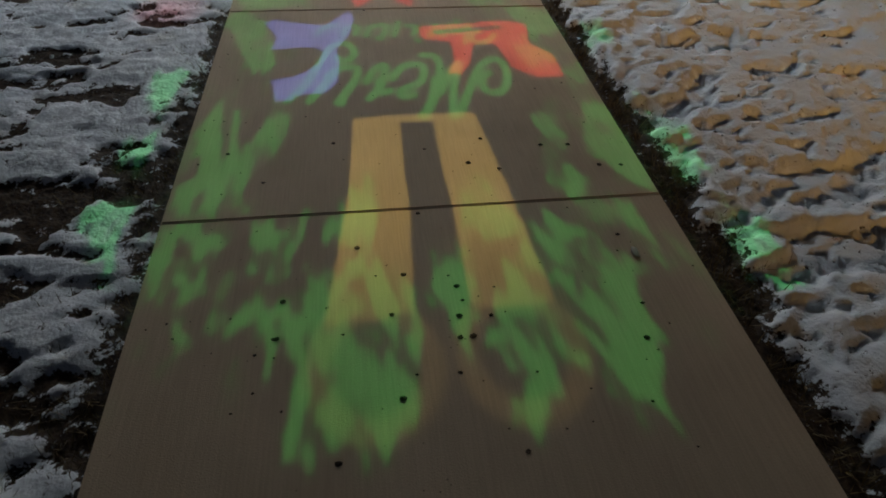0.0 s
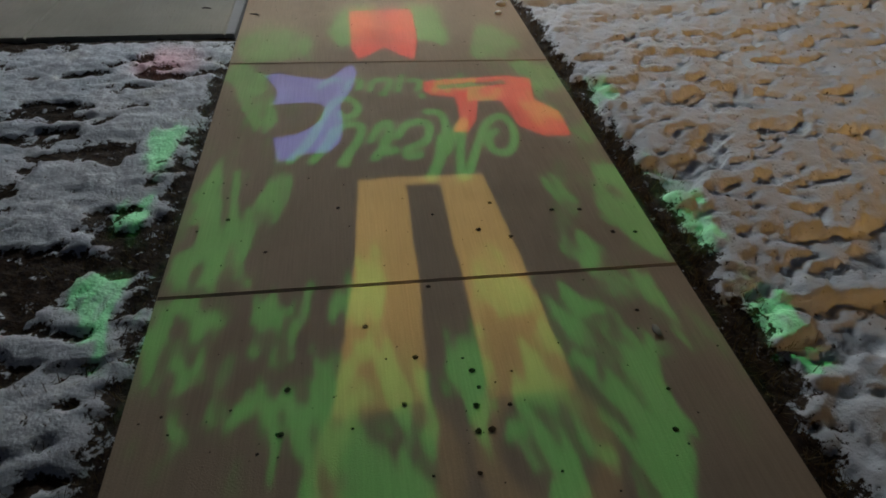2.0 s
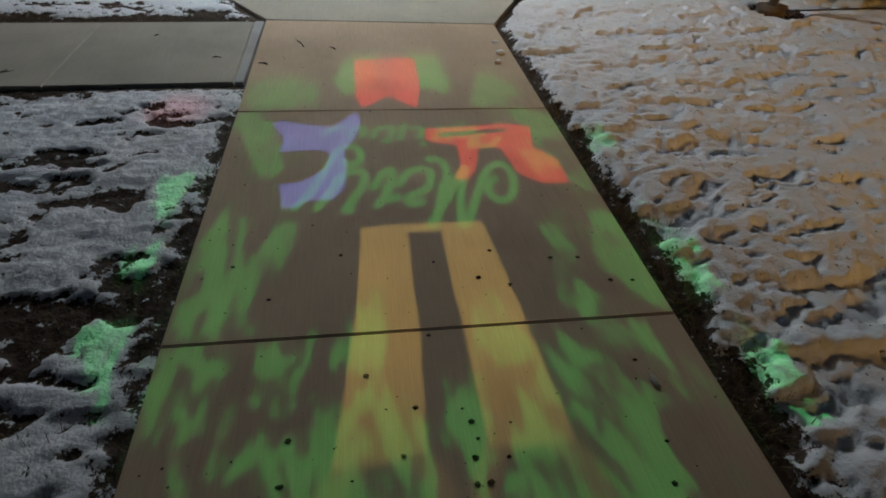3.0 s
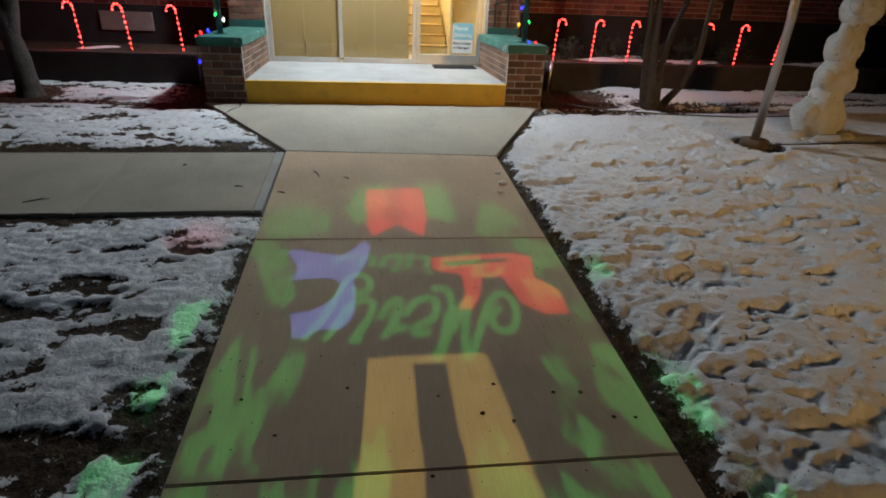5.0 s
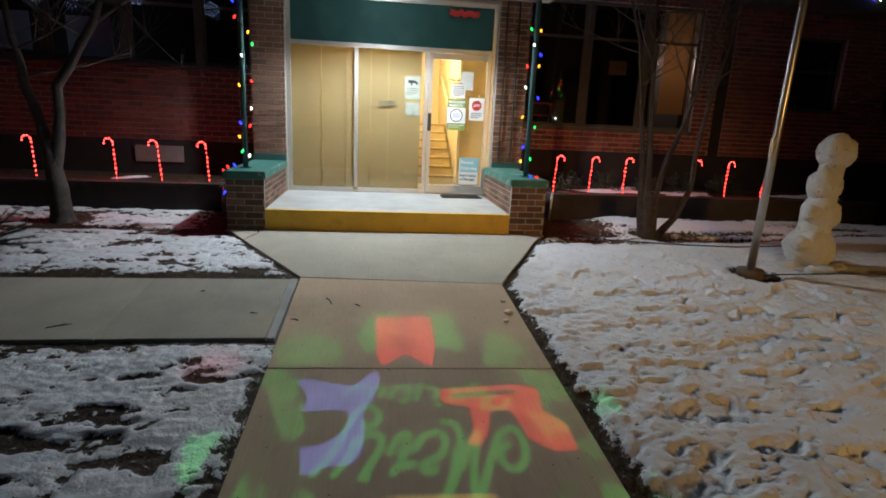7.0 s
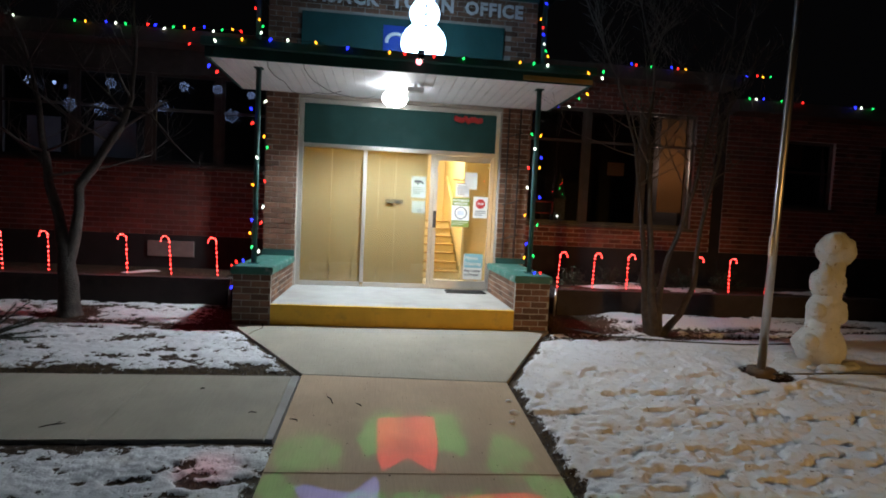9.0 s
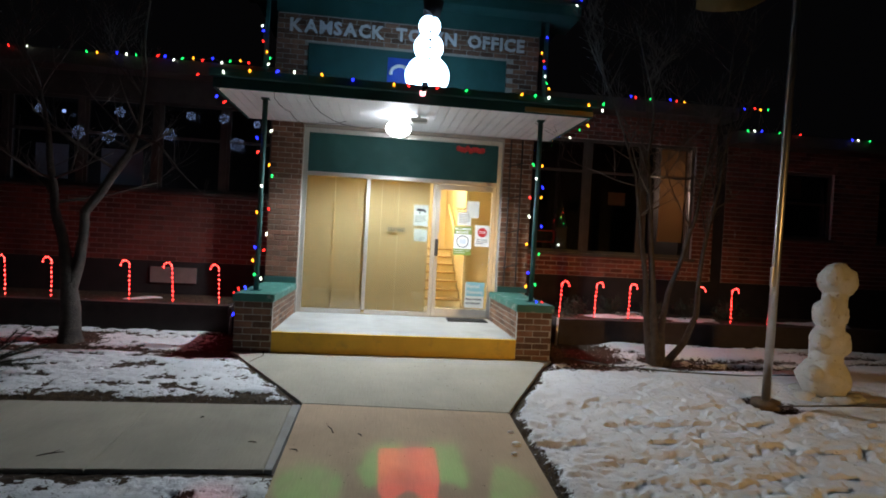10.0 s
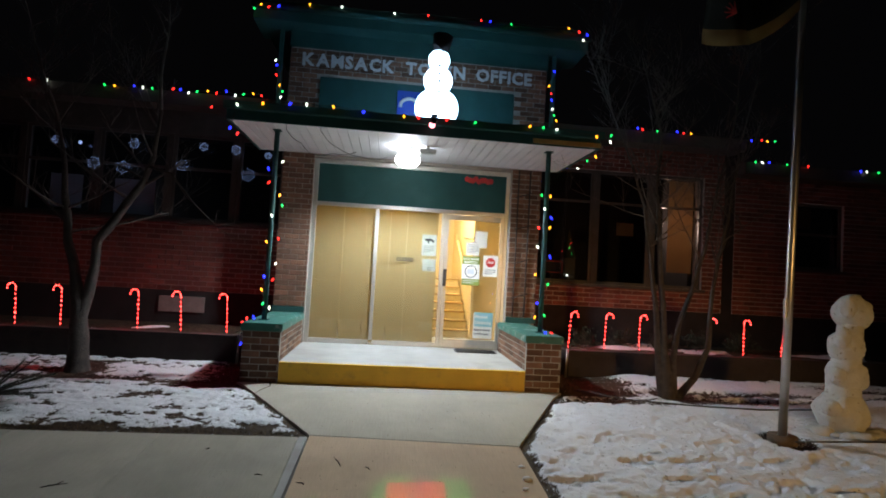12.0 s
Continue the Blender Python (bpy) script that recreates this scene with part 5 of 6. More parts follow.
hose = [(FX + 0.02, FY - 0.16, gz(FY) + 0.03), (5.3, 5.55, gz(5.5) + 0.07), (6.4, 5.50, gz(5.5) + 0.07), (8.0, 5.62, gz(5.5) + 0.07)]
t = thing("cable", "thin dark cable lying across the snow", "cable", at=hose[0])
part("cord", tube(bmesh.new(), hose, 0.009, 6), M_IRON, t)
t = thing("cable", "thin dark cable lying across the snow", "cable", at=(2.9, 6.9, 0.6))
part("cord", tube(bmesh.new(), [(2.7, 6.95, 0.60), (3.2, 6.62, 0.58), (3.9, 6.48, 0.57), (4.7, 6.42, 0.56), (5.8, 6.6, 0.55)], 0.009, 6), M_IRON, t)
t = thing("cable", "loose dark wire hanging under the canopy edge", "cable", at=(-0.9, 7.2, 3.7))
for pts in ([(-0.95, 7.0, 3.80), (-0.98, 7.25, 3.55), (-0.85, 7.6, 3.48), (-0.72, 7.75, 3.38), (-0.5, 8.0, 3.46), (-0.2, 8.3, 3.56)], [(-0.55, 7.0, 3.78), (-0.56, 7.2, 3.56), (-0.42, 7.6, 3.47), (-0.1, 8.0, 3.44), (0.25, 8.3, 3.52)]):
    cu = []
    for a, b in zip(pts, pts[1:]):
        cu += [Vector(a).lerp(Vector(b), u) + Vector((0, 0, -0.03 * math.sin(u * math.pi))) for u in (0, 0.33, 0.66)]
    part("wire", tube(bmesh.new(), cu + [Vector(pts[-1])], 0.004, 5), M_IRON, t)


# ---- bare trees
def limb(bm, p, d, length, r, depth, rnd, twist=0.25, droop=0.02):
    pts, rad = [p.copy()], [r]
    n_ = max(4, int(length / 0.14))
    for k in range(n_):
        d = (d + Vector((rnd.gauss(0, twist), rnd.gauss(0, twist), rnd.gauss(0.02, twist * 0.7))) * 0.32 + Vector((0, 0, 0.03))).normalized()
        p = p + d * (length / n_)
        pts.append(p.copy())
        rad.append(max(0.0017, r * (1 - 0.72 * (k + 1) / n_)))
    tube(bm, pts, rad, 7 if r > 0.02 else 4)
    if depth > 0:
        for k in range(rnd.randint(4, 6)):
            i = rnd.randint(max(1, n_ // 3), n_)
            side = Vector((rnd.uniform(-1, 1), rnd.uniform(-1, 1), rnd.uniform(0.1, 0.9))).normalized()
            limb(bm, pts[i], (d * 0.6 + side).normalized(), length * rnd.uniform(0.4, 0.65), rad[i] * 0.62, depth - 1, rnd, twist)


def tree(label, stems, seed, depth=3):
    """stems: lists of (x, y, z, radius) from the ground upward."""
    rnd = random.Random(seed)
    t = thing("tree", label, "tree", "bare trees", at=stems[0][0][:3])
    trunk, crown = bmesh.new(), bmesh.new()
    for s in stems:
        pts, rad = [], []
        for (a, b) in zip(s, s[1:]):
            for u in (0, 0.2, 0.4, 0.6, 0.8):
                q = Vector(a[:3]).lerp(Vector(b[:3]), u)
                pts.append(q + Vector((noise.noise(q * 3), noise.noise(q * 3 + Vector((5, 0, 0))), 0)) * 0.02)
                rad.append((a[3] + (b[3] - a[3]) * u) * (1 + 0.08 * noise.noise(q * 8)))
        pts.append(Vector(s[-1][:3]))
        rad.append(s[-1][3])
        tube(trunk, pts, rad, 12)
        d = (pts[-1] - pts[-4]).normalized()
        thin = rad[-1] < 0.009
        limb(crown, pts[-1], d, 0.4 if thin else 1.5, rad[-1], 1 if thin else depth, rnd)
        for k in range(2 if thin else 8):
            i = rnd.randint(int(len(pts) * 0.62), len(pts) - 1)
            limb(crown, pts[i], Vector((rnd.uniform(-1, 1), rnd.uniform(-0.6, 0.6), rnd.uniform(0.1, 1.1))).normalized(), rnd.uniform(0.2, 0.4) if thin else rnd.uniform(0.6, 1.2), rad[i] * 0.45, 0 if thin else depth - 1, rnd)
    part("trunk", trunk, M_BARK, t)
    part("crown", crown, M_TWIG, t, "bare thin branches")


tree("bare several-stemmed tree in front of the office wing", [
    [(3.97, 7.2, 0.42, 0.089), (3.86, 7.2, 0.97, 0.046), (3.80, 7.2, 1.55, 0.034), (3.70, 7.2, 2.27, 0.027), (3.58, 7.2, 2.92, 0.019), (3.40, 7.2, 3.43, 0.015)],
    [(4.00, 7.17, 0.42, 0.089), (3.91, 7.17, 1.12, 0.048), (3.85, 7.17, 1.84, 0.038), (3.79, 7.18, 2.57, 0.030), (3.74, 7.2, 3.16, 0.022), (3.78, 7.2, 3.6, 0.018)],
    [(4.04, 7.2, 0.42, 0.089), (4.06, 7.2, 0.98, 0.041), (4.11, 7.2, 1.42, 0.033), (4.25, 7.2, 1.83, 0.030), (4.42, 7.2, 2.39, 0.025), (4.55, 7.2, 3.07, 0.019), (4.68, 7.2, 3.67, 0.013)],
    [(4.06, 7.17, 0.42, 0.089), (4.16, 7.17, 0.56, 0.052), (4.34, 7.17, 0.77, 0.041), (4.50, 7.18, 1.14, 0.034), (4.54, 7.2, 1.73, 0.028), (4.63, 7.2, 2.33, 0.025), (4.74, 7.2, 2.85, 0.021), (4.87, 7.2, 3.84, 0.012)]], 11)
tree("bare forked tree standing in snow before the wing", [
    [(-3.22, 7.42, 0.42, 0.169), (-3.23, 7.42, 0.62, 0.120), (-3.25, 7.42, 1.07, 0.097), (-3.27, 7.42, 1.34, 0.089), (-3.33, 7.42, 1.6, 0.062), (-3.44, 7.42, 2.06, 0.049), (-3.51, 7.42, 2.53, 0.041), (-3.57, 7.42, 3.0, 0.027), (-3.67, 7.42, 3.46, 0.019)],
    [(-3.25, 7.42, 1.12, 0.080), (-3.18, 7.42, 1.41, 0.067), (-3.12, 7.42, 1.75, 0.056), (-3.12, 7.42, 2.06, 0.053), (-2.98, 7.42, 2.26, 0.052), (-2.81, 7.42, 2.54, 0.048), (-2.67, 7.42, 2.79, 0.043), (-2.57, 7.42, 3.11, 0.030), (-2.51, 7.42, 3.7, 0.019)],
    [(-2.60, 7.40, 3.0, 0.018), (-2.30, 7.35, 2.92, 0.015), (-2.05, 7.3, 2.62, 0.011), (-1.80, 7.25, 2.40, 0.007)],
    [(-2.66, 7.40, 2.85, 0.016), (-2.90, 7.3, 2.98, 0.012), (-3.15, 7.25, 2.72, 0.007)]], 29)

# ---- spruce twigs at the lawn's edge
t = thing("spruce_shrub", "dark green spruce branches low over the snow", "shrub", at=(-3.45, 6.30, 0.50))
bm, wood = bmesh.new(), bmesh.new()
for k in range(9):
    a = Vector((-3.45, 6.30, 0.50))
    d = Vector((rng.uniform(0.5, 1.0), rng.uniform(-0.5, 0.1), rng.uniform(0.05, 0.75))).normalized()
    ln = float(rng.uniform(0.4, 0.72))
    tube(wood, [a, a + d * ln], [0.009, 0.003], 5)
    for j in range(260):
        u = float(rng.uniform(0.1, 1))
        p = a + d * ln * u
        o = Vector((float(rng.normal()), float(rng.normal()), float(rng.normal()))).normalized() * (0.055 * (1.15 - 0.5 * u)) + d * 0.035
        s = d.cross(o).normalized() * 0.002
        bm.faces.new([bm.verts.new(q) for q in (p - s, p + s, p + o)])
part("needles", bm, M_NEEDLE, t)
part("twigs", wood, M_BARK, t)

# ---- light projector on the gutter, with its slide
slide_axis = (AIM - PROJ).normalized()
slide_x = slide_axis.cross(Vector((0, 0, 1))).normalized()
slide_y = slide_x.cross(slide_axis)
GAP, HALF = 0.08, 0.0290


def points(text):
    return [tuple(float(q) for q in p.split(",")) for p in text.split()]


def strokes():
    """The written greeting, on the walk: polylines of (x, y) and width."""
    big = ["0.35,3.29 0.36,3.25 0.41,3.26 0.44,3.32 0.43,3.39 0.38,3.44 0.32,3.40 0.27,3.26 0.20,3.04 0.12,2.89", "0.35,3.16 0.31,3.07 0.26,2.96 0.22,2.88", "0.30,3.10 0.35,3.16 0.40,3.18 0.45,3.16 0.44,3.06 0.40,2.96 0.35,2.86", "0.41,2.99 0.38,2.92 0.37,2.85", "0.49,3.03 0.54,3.15 0.59,3.18 0.58,3.08 0.55,2.97 0.50,2.88", "0.55,3.03 0.56,2.93 0.60,2.94", "0.62,3.05 0.67,3.15 0.73,3.18 0.78,3.16 0.78,3.08 0.75,3.00 0.69,2.96 0.65,2.93 0.66,2.88 0.71,2.89", "0.79,3.27 0.85,3.26 0.87,3.17 0.85,3.00 0.80,2.84 0.74,2.70", "0.83,3.03 0.79,2.84 0.73,2.71", "0.84,2.90 0.91,3.08 0.97,3.17", "0.97,3.16 0.91,2.94 0.87,2.69", "0.90,2.70 0.99,2.93 1.07,3.12 1.16,3.20 1.20,3.13 1.19,2.99 1.15,2.90 1.10,2.87 1.06,2.91 1.06,3.01 1.11,3.06"]
    small = ["0.24,3.56 0.29,3.64 0.36,3.65", "0.38,3.53 0.41,3.63 0.47,3.63 0.45,3.54", "0.51,3.52 0.54,3.62 0.63,3.63 0.60,3.51", "0.57,3.48 0.59,3.47", "0.70,3.67 0.66,3.50", "0.74,3.62 0.80,3.60 0.77,3.51", "0.78,3.45 0.79,3.43", "0.91,3.62 0.86,3.48", "0.98,3.62 0.93,3.48 0.91,3.60", "1.04,3.67 1.00,3.50 1.07,3.58", "1.10,3.61 1.04,3.38", "1.22,3.47 1.16,3.39 1.09,3.40 1.09,3.48 1.14,3.52"]
    for text, w_ in [(s, 0.020) for s in big] + [(s, 0.016) for s in small]:
        pts = points(text)
        out = []
        for k in range(len(pts) - 1):
            p0, p1, p2, p3 = (np.array(pts[min(max(k + j, 0), len(pts) - 1)]) for j in (-1, 0, 1, 2))
            for u in np.linspace(0, 1, 5)[: 5 if k == len(pts) - 2 else 4]:
                out.append(0.5 * (2 * p1 + (p2 - p0) * u + (2 * p0 - 5 * p1 + 4 * p2 - p3) * u * u + (3 * p1 - p0 - 3 * p2 + p3) * u ** 3))
        yield out, w_


# fir sprays of the wreath: down its two sides, then the boughs at its foot
SPRAYS_LEFT = ["-0.22,3.74 -0.07,3.73 0.05,3.28 -0.11,3.23", "-0.24,2.67 -0.25,2.79 -0.10,2.91 -0.06,2.77 -0.11,2.58", "-0.05,2.60 0.03,2.74 0.14,2.74 0.12,2.54 -0.01,2.46", "-0.24,2.67 -0.06,2.60 0.00,2.43 -0.02,2.28 0.05,2.16 -0.25,2.15 -0.24,2.34 -0.20,2.39",
               "-0.26,4.20 -0.14,4.40 0.19,4.28 0.19,3.94 -0.18,3.92", "-0.12,3.29 0.01,3.45 0.06,3.28 -0.04,3.14", "-0.30,3.78 -0.15,3.92 -0.05,3.70 -0.19,3.52", "-0.54,3.22 -0.40,3.26 -0.40,2.85 -0.50,2.88", "-0.56,2.68 -0.41,2.7 -0.41,2.5 -0.52,2.5", "-0.58,2.25 -0.42,2.3 -0.40,1.9 -0.50,2.05"]
SPRAYS_RIGHT = ["1.29,4.39 1.46,4.29 1.50,4.02 1.25,3.83 1.15,3.99", "1.34,3.86 1.64,3.70 1.64,3.50 1.44,3.44", "1.31,3.33 1.44,3.44 1.41,3.16 1.34,3.11", "1.22,2.69 1.34,2.67 1.35,2.47 1.26,2.36 1.24,2.48", "1.50,2.76 1.63,2.66 1.62,2.44 1.60,2.13 1.50,2.14 1.44,2.27 1.40,2.42", "1.20,2.24 1.32,2.27 1.37,2.13 1.28,2.09 1.19,2.16",
                "1.33,3.37 1.51,3.28 1.48,3.09 1.39,3.21", "1.46,3.06 1.63,3.04 1.55,2.87", "1.22,2.02 1.47,2.07 1.49,1.86 1.47,1.76 1.41,1.79 1.39,1.97", "1.72,2.75 1.88,2.6 1.88,2.2 1.72,2.2", "1.72,3.5 1.86,3.5 1.86,3.25 1.72,3.3", "1.74,1.95 1.92,1.95 1.90,1.62 1.76,1.7"]
BOUGHS = ["-0.29,2.10 -0.03,2.09 -0.04,1.99 -0.08,1.92 -0.22,2.00 -0.19,1.88 -0.05,1.85 -0.13,1.80 -0.31,1.77 -0.30,1.91", "0.04,2.07 0.22,2.09 0.23,1.98 0.18,1.92 0.16,1.83 0.03,1.82 0.04,1.94", "0.41,2.27 0.47,2.26 0.49,2.11 0.49,1.94 0.42,1.93 0.30,2.00 0.30,2.10 0.40,2.12",
          "0.23,1.84 0.50,1.85 0.59,1.70 0.59,1.58 0.57,1.41 0.54,1.20 0.20,1.22 0.20,1.48 0.17,1.63 -0.04,1.59 -0.03,1.64 0.09,1.72 0.24,1.74", "0.69,1.88 0.79,1.87 0.82,1.77 0.80,1.63 0.75,1.52 0.71,1.44 0.69,1.57 0.64,1.69", "0.87,2.26 0.97,2.23 0.97,2.11 1.03,2.05 0.98,1.92 0.85,1.91 0.80,2.02",
          "0.95,1.83 1.03,1.99 1.12,2.01 1.20,1.92 1.31,1.78 1.37,1.75 1.32,1.50 1.30,1.33 1.25,1.22 1.15,1.18 1.10,1.22 1.11,1.37 1.04,1.35 0.99,1.40 0.88,1.22 0.78,1.23 0.88,1.43 0.77,1.43 0.86,1.64", "-0.16,1.71 -0.12,1.73 -0.10,1.63 -0.15,1.63", "0.13,1.61 0.16,1.58 0.17,1.46 0.12,1.50"]
GAPS = ["0.44,1.53 0.51,1.53 0.55,1.50 0.52,1.46 0.45,1.47", "1.12,1.71 1.19,1.73 1.19,1.65 1.11,1.63", "1.00,1.72 1.25,1.87 1.26,1.84 1.03,1.70", "0.32,1.73 0.39,1.73 0.51,1.63 0.48,1.61"]
BOW = ["0.29,4.32 0.39,4.72 0.62,4.72 0.62,4.36 0.36,4.06", "0.80,4.72 1.03,4.71 1.06,4.21 1.00,4.04 0.82,4.22 0.76,4.40", "0.65,4.46 0.75,4.45 0.74,4.29 0.65,4.29"]


def inside(X, Y, corners):
    m = np.zeros(X.shape, bool)
    n_ = len(corners)
    for k in range(n_):
        (x0, y0), (x1, y1) = corners[k], corners[(k + 1) % n_]
        hit = (y0 > Y) != (y1 > Y)
        with np.errstate(divide="ignore", invalid="ignore"):
            m ^= hit & (X < (x1 - x0) * (Y - y0) / (y1 - y0 + 1e-12) + x0)
    return m


def picture(X, Y):
    """Colours that the slide lets through to the walk at (x, y)."""
    spread = 6.9 - Y
    across = (X - 0.75) / spread
    tear = fbm(across * 110 + Y * 2, Y * 5.5, 301, 3) * 0.55 + fbm(across * 230 - Y * 6, Y * 10, 311, 3) * 0.45
    SX_ = X + 0.10 * (fbm(across * 120, Y * 9, 331, 4) - 0.5)
    SY_ = Y + 0.26 * (fbm(across * 210 + Y * 4, Y * 3.5, 341, 4) - 0.5)
    needle = fbm(across * 150 + Y * 9, Y * 5 - across * 20, 351, 4)
    leaf = np.zeros(X.shape, bool)
    for q in SPRAYS_LEFT + SPRAYS_RIGHT + BOUGHS:
        leaf |= inside(SX_, SY_, points(q))
    for q in GAPS:
        leaf &= ~inside(SX_, SY_, points(q))
    green = leaf * (0.10 + 0.66 * smooth(0.5 * tear + 0.5 * needle, 0.41, 0.47)) * (0.80 + 0.20 * fbm(across * 60, Y * 8, 321, 3))
    stray = smooth(tear, 0.60, 0.68) * smooth(np.abs(X - 0.65), 0.45, 0.62) * smooth(4.35 - Y, 0, 0.2) * smooth(Y, 1.3, 1.6)
    green = np.maximum(green, 0.30 * stray * (np.abs(X - 0.66) < 1.0))
    for q in BOW:
        green = np.maximum(green, inside(SX_, SY_, points(q)) * (0.62 + 0.3 * tear))
    for pts, w_ in strokes():
        d = np.full(X.shape, 9.0)
        for a, b in zip(pts, pts[1:]):
            e = b - a
            u = np.clip(((X - a[0]) * e[0] + (Y - a[1]) * e[1]) / (e @ e + 1e-9), 0, 1)
            d = np.minimum(d, np.hypot(X - a[0] - u * e[0], (Y - a[1] - u * e[1]) * 0.75))
        green = np.maximum(green, 0.8 * (1 - smooth(d, w_ * 0.7, w_ * 1.35)))
    gift = inside(X, Y, points("0.43,4.64 0.86,4.67 0.85,4.17 0.79,3.87 0.63,4.06 0.47,3.89 0.43,4.05"))
    out = (green * (1 - 0.72 * gift))[..., None] * np.array([0.03, 0.45, 0.085])

    def add(mask, colour):
        nonlocal out
        out = out + mask[..., None] * np.array(colour)

    bars = inside(X, Y, points("0.42,2.72 0.62,2.73 0.62,2.65 0.61,2.07 0.58,1.62 0.30,1.60 0.39,2.25")) | inside(X, Y, points("0.77,2.72 0.97,2.71 1.00,2.34 1.04,1.60 0.77,1.62 0.77,2.39")) | inside(X, Y, points("0.61,2.73 0.78,2.72 0.77,2.66 0.61,2.67"))
    fade = smooth(Y, 1.45, 2.1)
    for s in (-1, 1):
        loop = np.abs(np.hypot((X - 0.67 - s * 0.22) / 0.17, (Y - 1.44) / 0.20) - 1)
        bars = np.maximum(bars, (1 - smooth(loop, 0.12, 0.3)) * 0.40)
    add(bars * (0.40 + 0.60 * fade), (0.40, 0.325, 0.10))
    stripe = (np.abs(X - 0.63) < 0.06) & (np.sin((Y + X * 1.4) * 42) > 0.1) & (Y > 4.10) | (np.abs(Y - 4.14 - 0.25 * np.abs(X - 0.63)) < 0.025)
    add(gift * (1 - 0.55 * stripe), (0.85, 0.015, 0.02))
    add((gift & ~stripe & (Y > 4.18) & (X < 0.60)) * 1.0, (0.06, 0.04, 0.0))
    deer = inside(X + 0.02 * (tear - 0.5), Y, points("-0.05,3.72 0.01,3.76 0.10,3.71 0.28,3.66 0.42,3.84 0.45,3.74 0.42,3.54 0.35,3.39 0.36,3.19 0.35,3.04 0.30,2.95 0.15,2.94 0.14,2.90 0.07,2.90 0.03,3.09 0.15,3.11 0.26,3.23 0.28,3.36 0.21,3.41 0.01,3.41 0.03,3.54"))
    add(deer * (0.55 + 0.6 * tear), (0.16, 0.24, 1.1))
    stag = inside(X + 0.02 * (tear - 0.5), Y, points("0.81,3.60 1.30,3.64 1.43,3.59 1.39,3.35 1.49,3.22 1.48,2.99 1.34,3.00 1.24,3.10 1.20,3.36 1.08,3.37 1.03,3.17 0.97,3.06 0.90,3.08 0.96,3.20 0.96,3.41 0.83,3.45 0.80,3.50"))
    stag &= ~inside(X, Y, points("0.88,3.55 1.28,3.58 1.28,3.54 0.88,3.50"))
    add(stag * (0.6 + 0.6 * tear), (0.75, 0.025, 0.02))
    add(np.clip(1 - np.hypot((X + 0.62) / 0.22, (Y - 3.98) / 0.22), 0, 1) ** 0.6, (0.24, 0.03, 0.04))
    out = out * (np.clip((6.9 - Y) / 4.0, 0.3, 1.6) ** 1.4)[..., None]
    return np.clip(out + np.array([0.020, 0.016, 0.011]), 0, 1)


NS = 600
uu = np.linspace(-HALF, HALF, NS)
U, V = np.meshgrid(uu, uu)
P0 = np.array(PROJ)
ways = np.array(slide_axis) * GAP + U[..., None] * np.array(slide_x) + V[..., None] * np.array(slide_y)
# where each ray meets the sloping walk, z = 0.075 y
den = ways[..., 2] - 0.075 * ways[..., 1]
reach = (0.075 * P0[1] - P0[2]) / den
HX, HY = P0[0] + reach * ways[..., 0], P0[1] + reach * ways[..., 1]
# soft lens: average of neighbouring rays
rgb = picture(HX, HY)
soft_rgb = rgb.copy()
soft_rgb[1:-1, 1:-1] = (rgb[1:-1, 1:-1] * 4 + rgb[:-2, 1:-1] + rgb[2:, 1:-1] + rgb[1:-1, :-2] + rgb[1:-1, 2:]) / 8
rgb = soft_rgb
rgb[(reach < 0) | (HY < 0.3)] = 0
projector = thing("light_projector", "small black holiday light projector on the canopy gutter", "projector", at=PROJ)
co = P0 + ways
slide_bm = bpy.data.meshes.new("slide")
idx = np.arange(NS * NS).reshape(NS, NS)
quads = np.stack([idx[:-1, :-1], idx[:-1, 1:], idx[1:, 1:], idx[1:, :-1]], -1).reshape(-1, 4)
slide_bm.vertices.add(NS * NS)
slide_bm.vertices.foreach_set("co", co.astype(np.float32).ravel())
slide_bm.loops.add(quads.size)
slide_bm.loops.foreach_set("vertex_index", quads.astype(np.int32).ravel())
slide_bm.polygons.add(len(quads))
slide_bm.polygons.foreach_set("loop_start", np.arange(0, quads.size, 4, dtype=np.int32))
slide_bm.update(calc_edges=True)
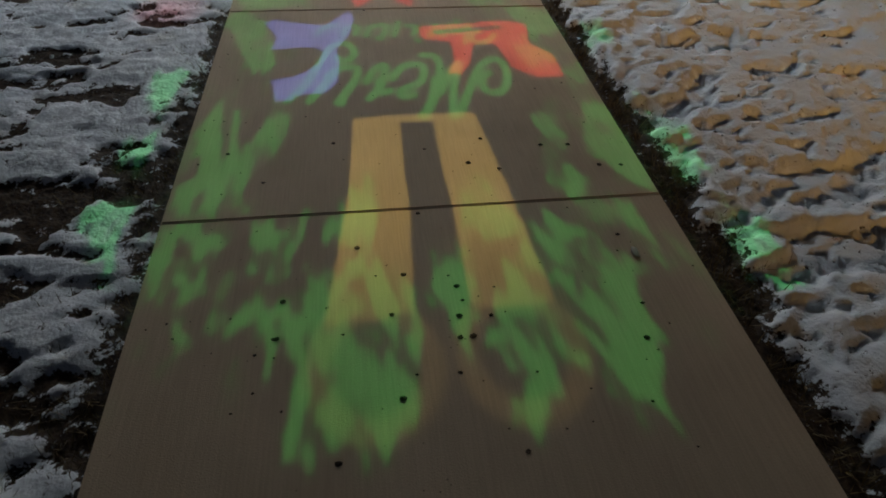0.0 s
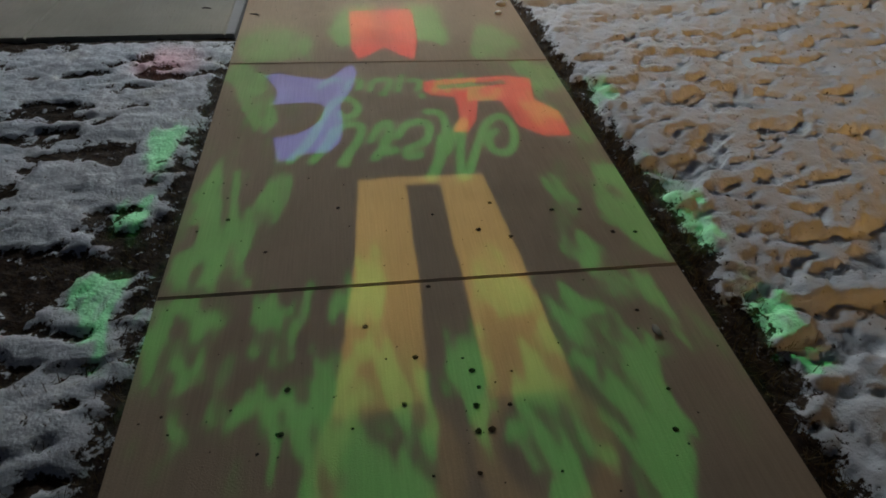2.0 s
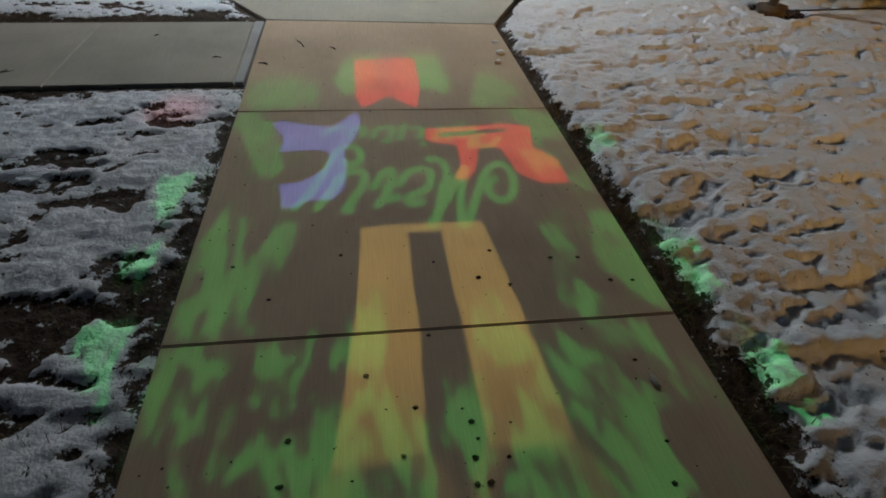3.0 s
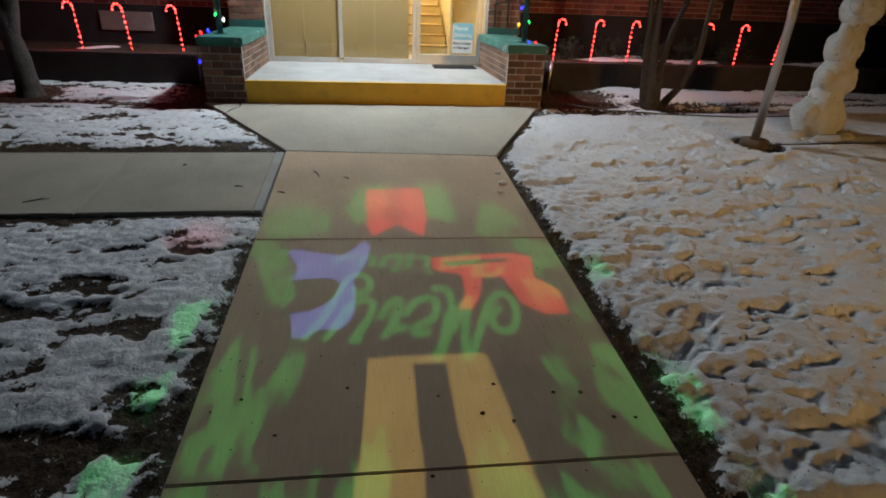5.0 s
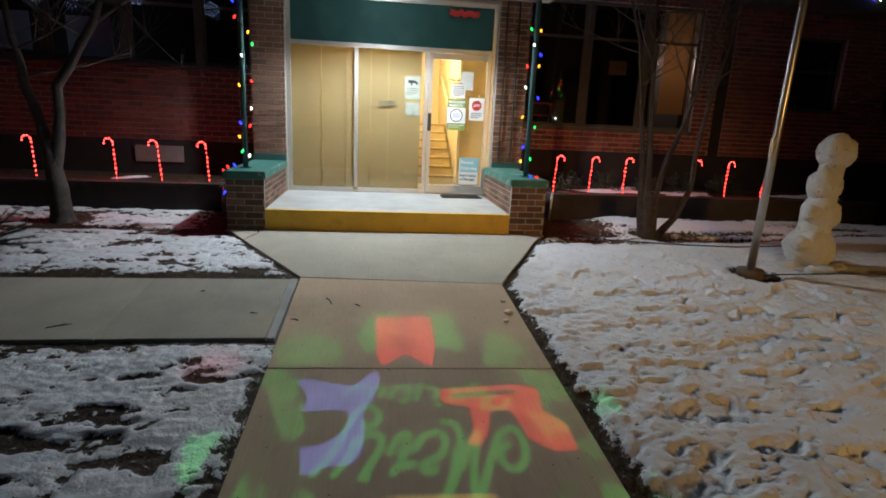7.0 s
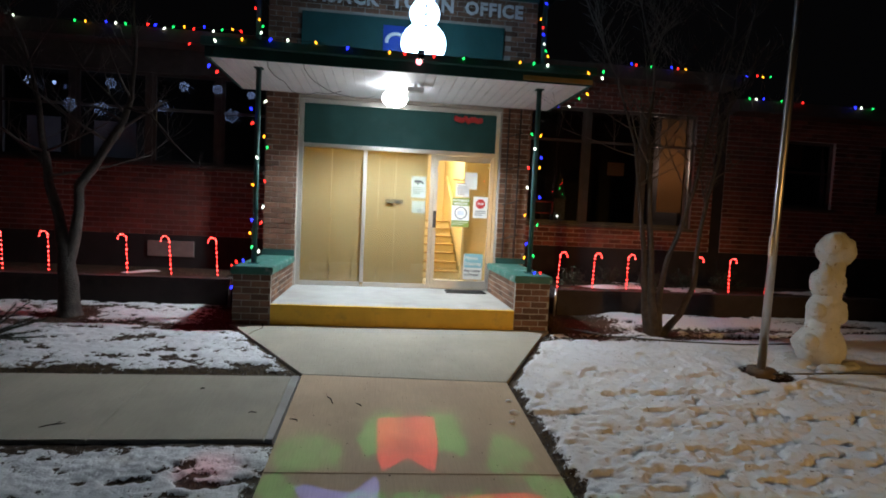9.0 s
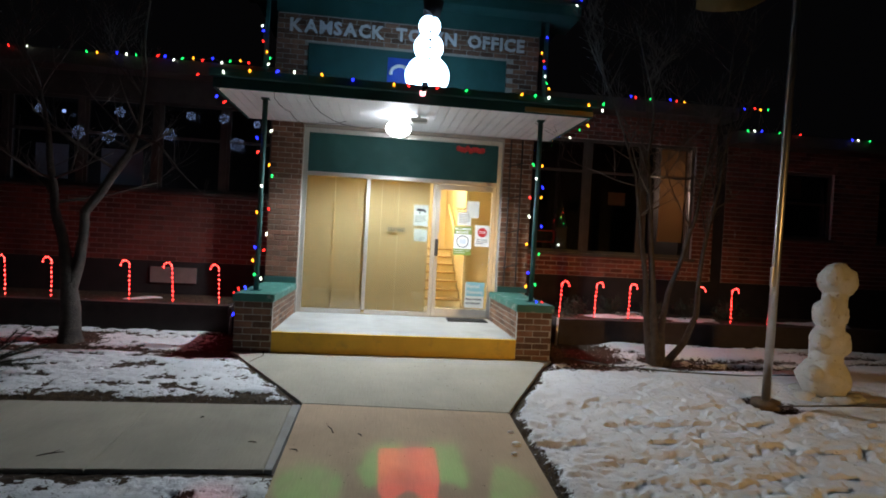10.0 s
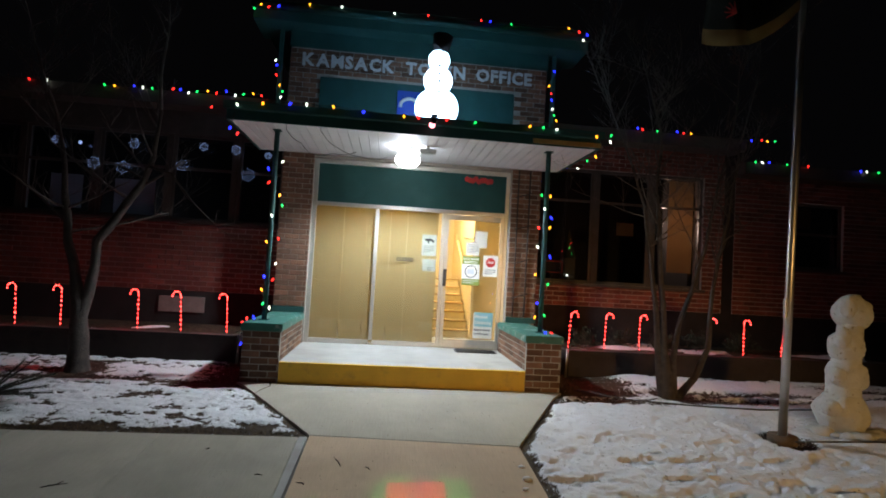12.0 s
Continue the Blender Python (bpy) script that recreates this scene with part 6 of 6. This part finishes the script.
att = slide_bm.color_attributes.new("film", "FLOAT_COLOR", "POINT")
att.data.foreach_set("color", np.concatenate([rgb.reshape(-1, 3), np.ones((NS * NS, 1))], 1).astype(np.float32).ravel())
M_SLIDE = bpy.data.materials.new("slide_film")
M_SLIDE.use_nodes = True
nt = M_SLIDE.node_tree
nt.nodes.remove(nt.nodes["Principled BSDF"])
at_ = nt.nodes.new("ShaderNodeAttribute")
at_.attribute_name = "film"
tr_ = nt.nodes.new("ShaderNodeBsdfTransparent")
nt.links.new(at_.outputs["Color"], tr_.inputs[0])
nt.links.new(tr_.outputs[0], nt.nodes["Material Output"].inputs[0])
slide_bm.materials.append(M_SLIDE)
part("slide", slide_bm, None, projector, "tiny coloured picture slide")
m = Matrix((slide_x, slide_y, -slide_axis)).transposed().to_4x4()
m.translation = PROJ
bm = bmesh.new()
w_ = HALF + 0.003
for a in ((-w_ - 0.006, -w_, -w_, w_), (w_, w_ + 0.006, -w_, w_)):
    box(bm, a[0], a[1], a[2] - 0.006, a[3] + 0.006, -GAP - 0.006, 0.02, m=m)
box(bm, -w_, w_, -w_ - 0.006, -w_, -GAP - 0.006, 0.02, m=m)
box(bm, -w_, w_, w_, w_ + 0.006, -GAP - 0.006, 0.02, m=m)
box(bm, -w_, w_, -w_, w_, 0.016, 0.02, m=m)
for s in (-1, 1):
    a, b = sorted((s * (HALF - 0.0008), s * w_))
    box(bm, a, b, -w_, w_, -GAP - 0.004, -GAP + 0.003, m=m)
    box(bm, -HALF + 0.0008, HALF - 0.0008, a, b, -GAP - 0.004, -GAP + 0.003, m=m)
part("housing", bm, M_INK, projector)
part("lens", ball(bmesh.new(), (PROJ.x - 0.02, PROJ.y + 0.02, PROJ.z - 0.085), 0.038, (1, 0.6, 1), 12, 8), M_LENS, projector, "glowing pink lens")
part("bracket", boxes((PROJ.x - 0.03, PROJ.x + 0.01, PROJ.y + 0.03, PROJ.y + 0.12, PROJ.z - 0.02, PROJ.z + 0.03)), M_IRON, projector)
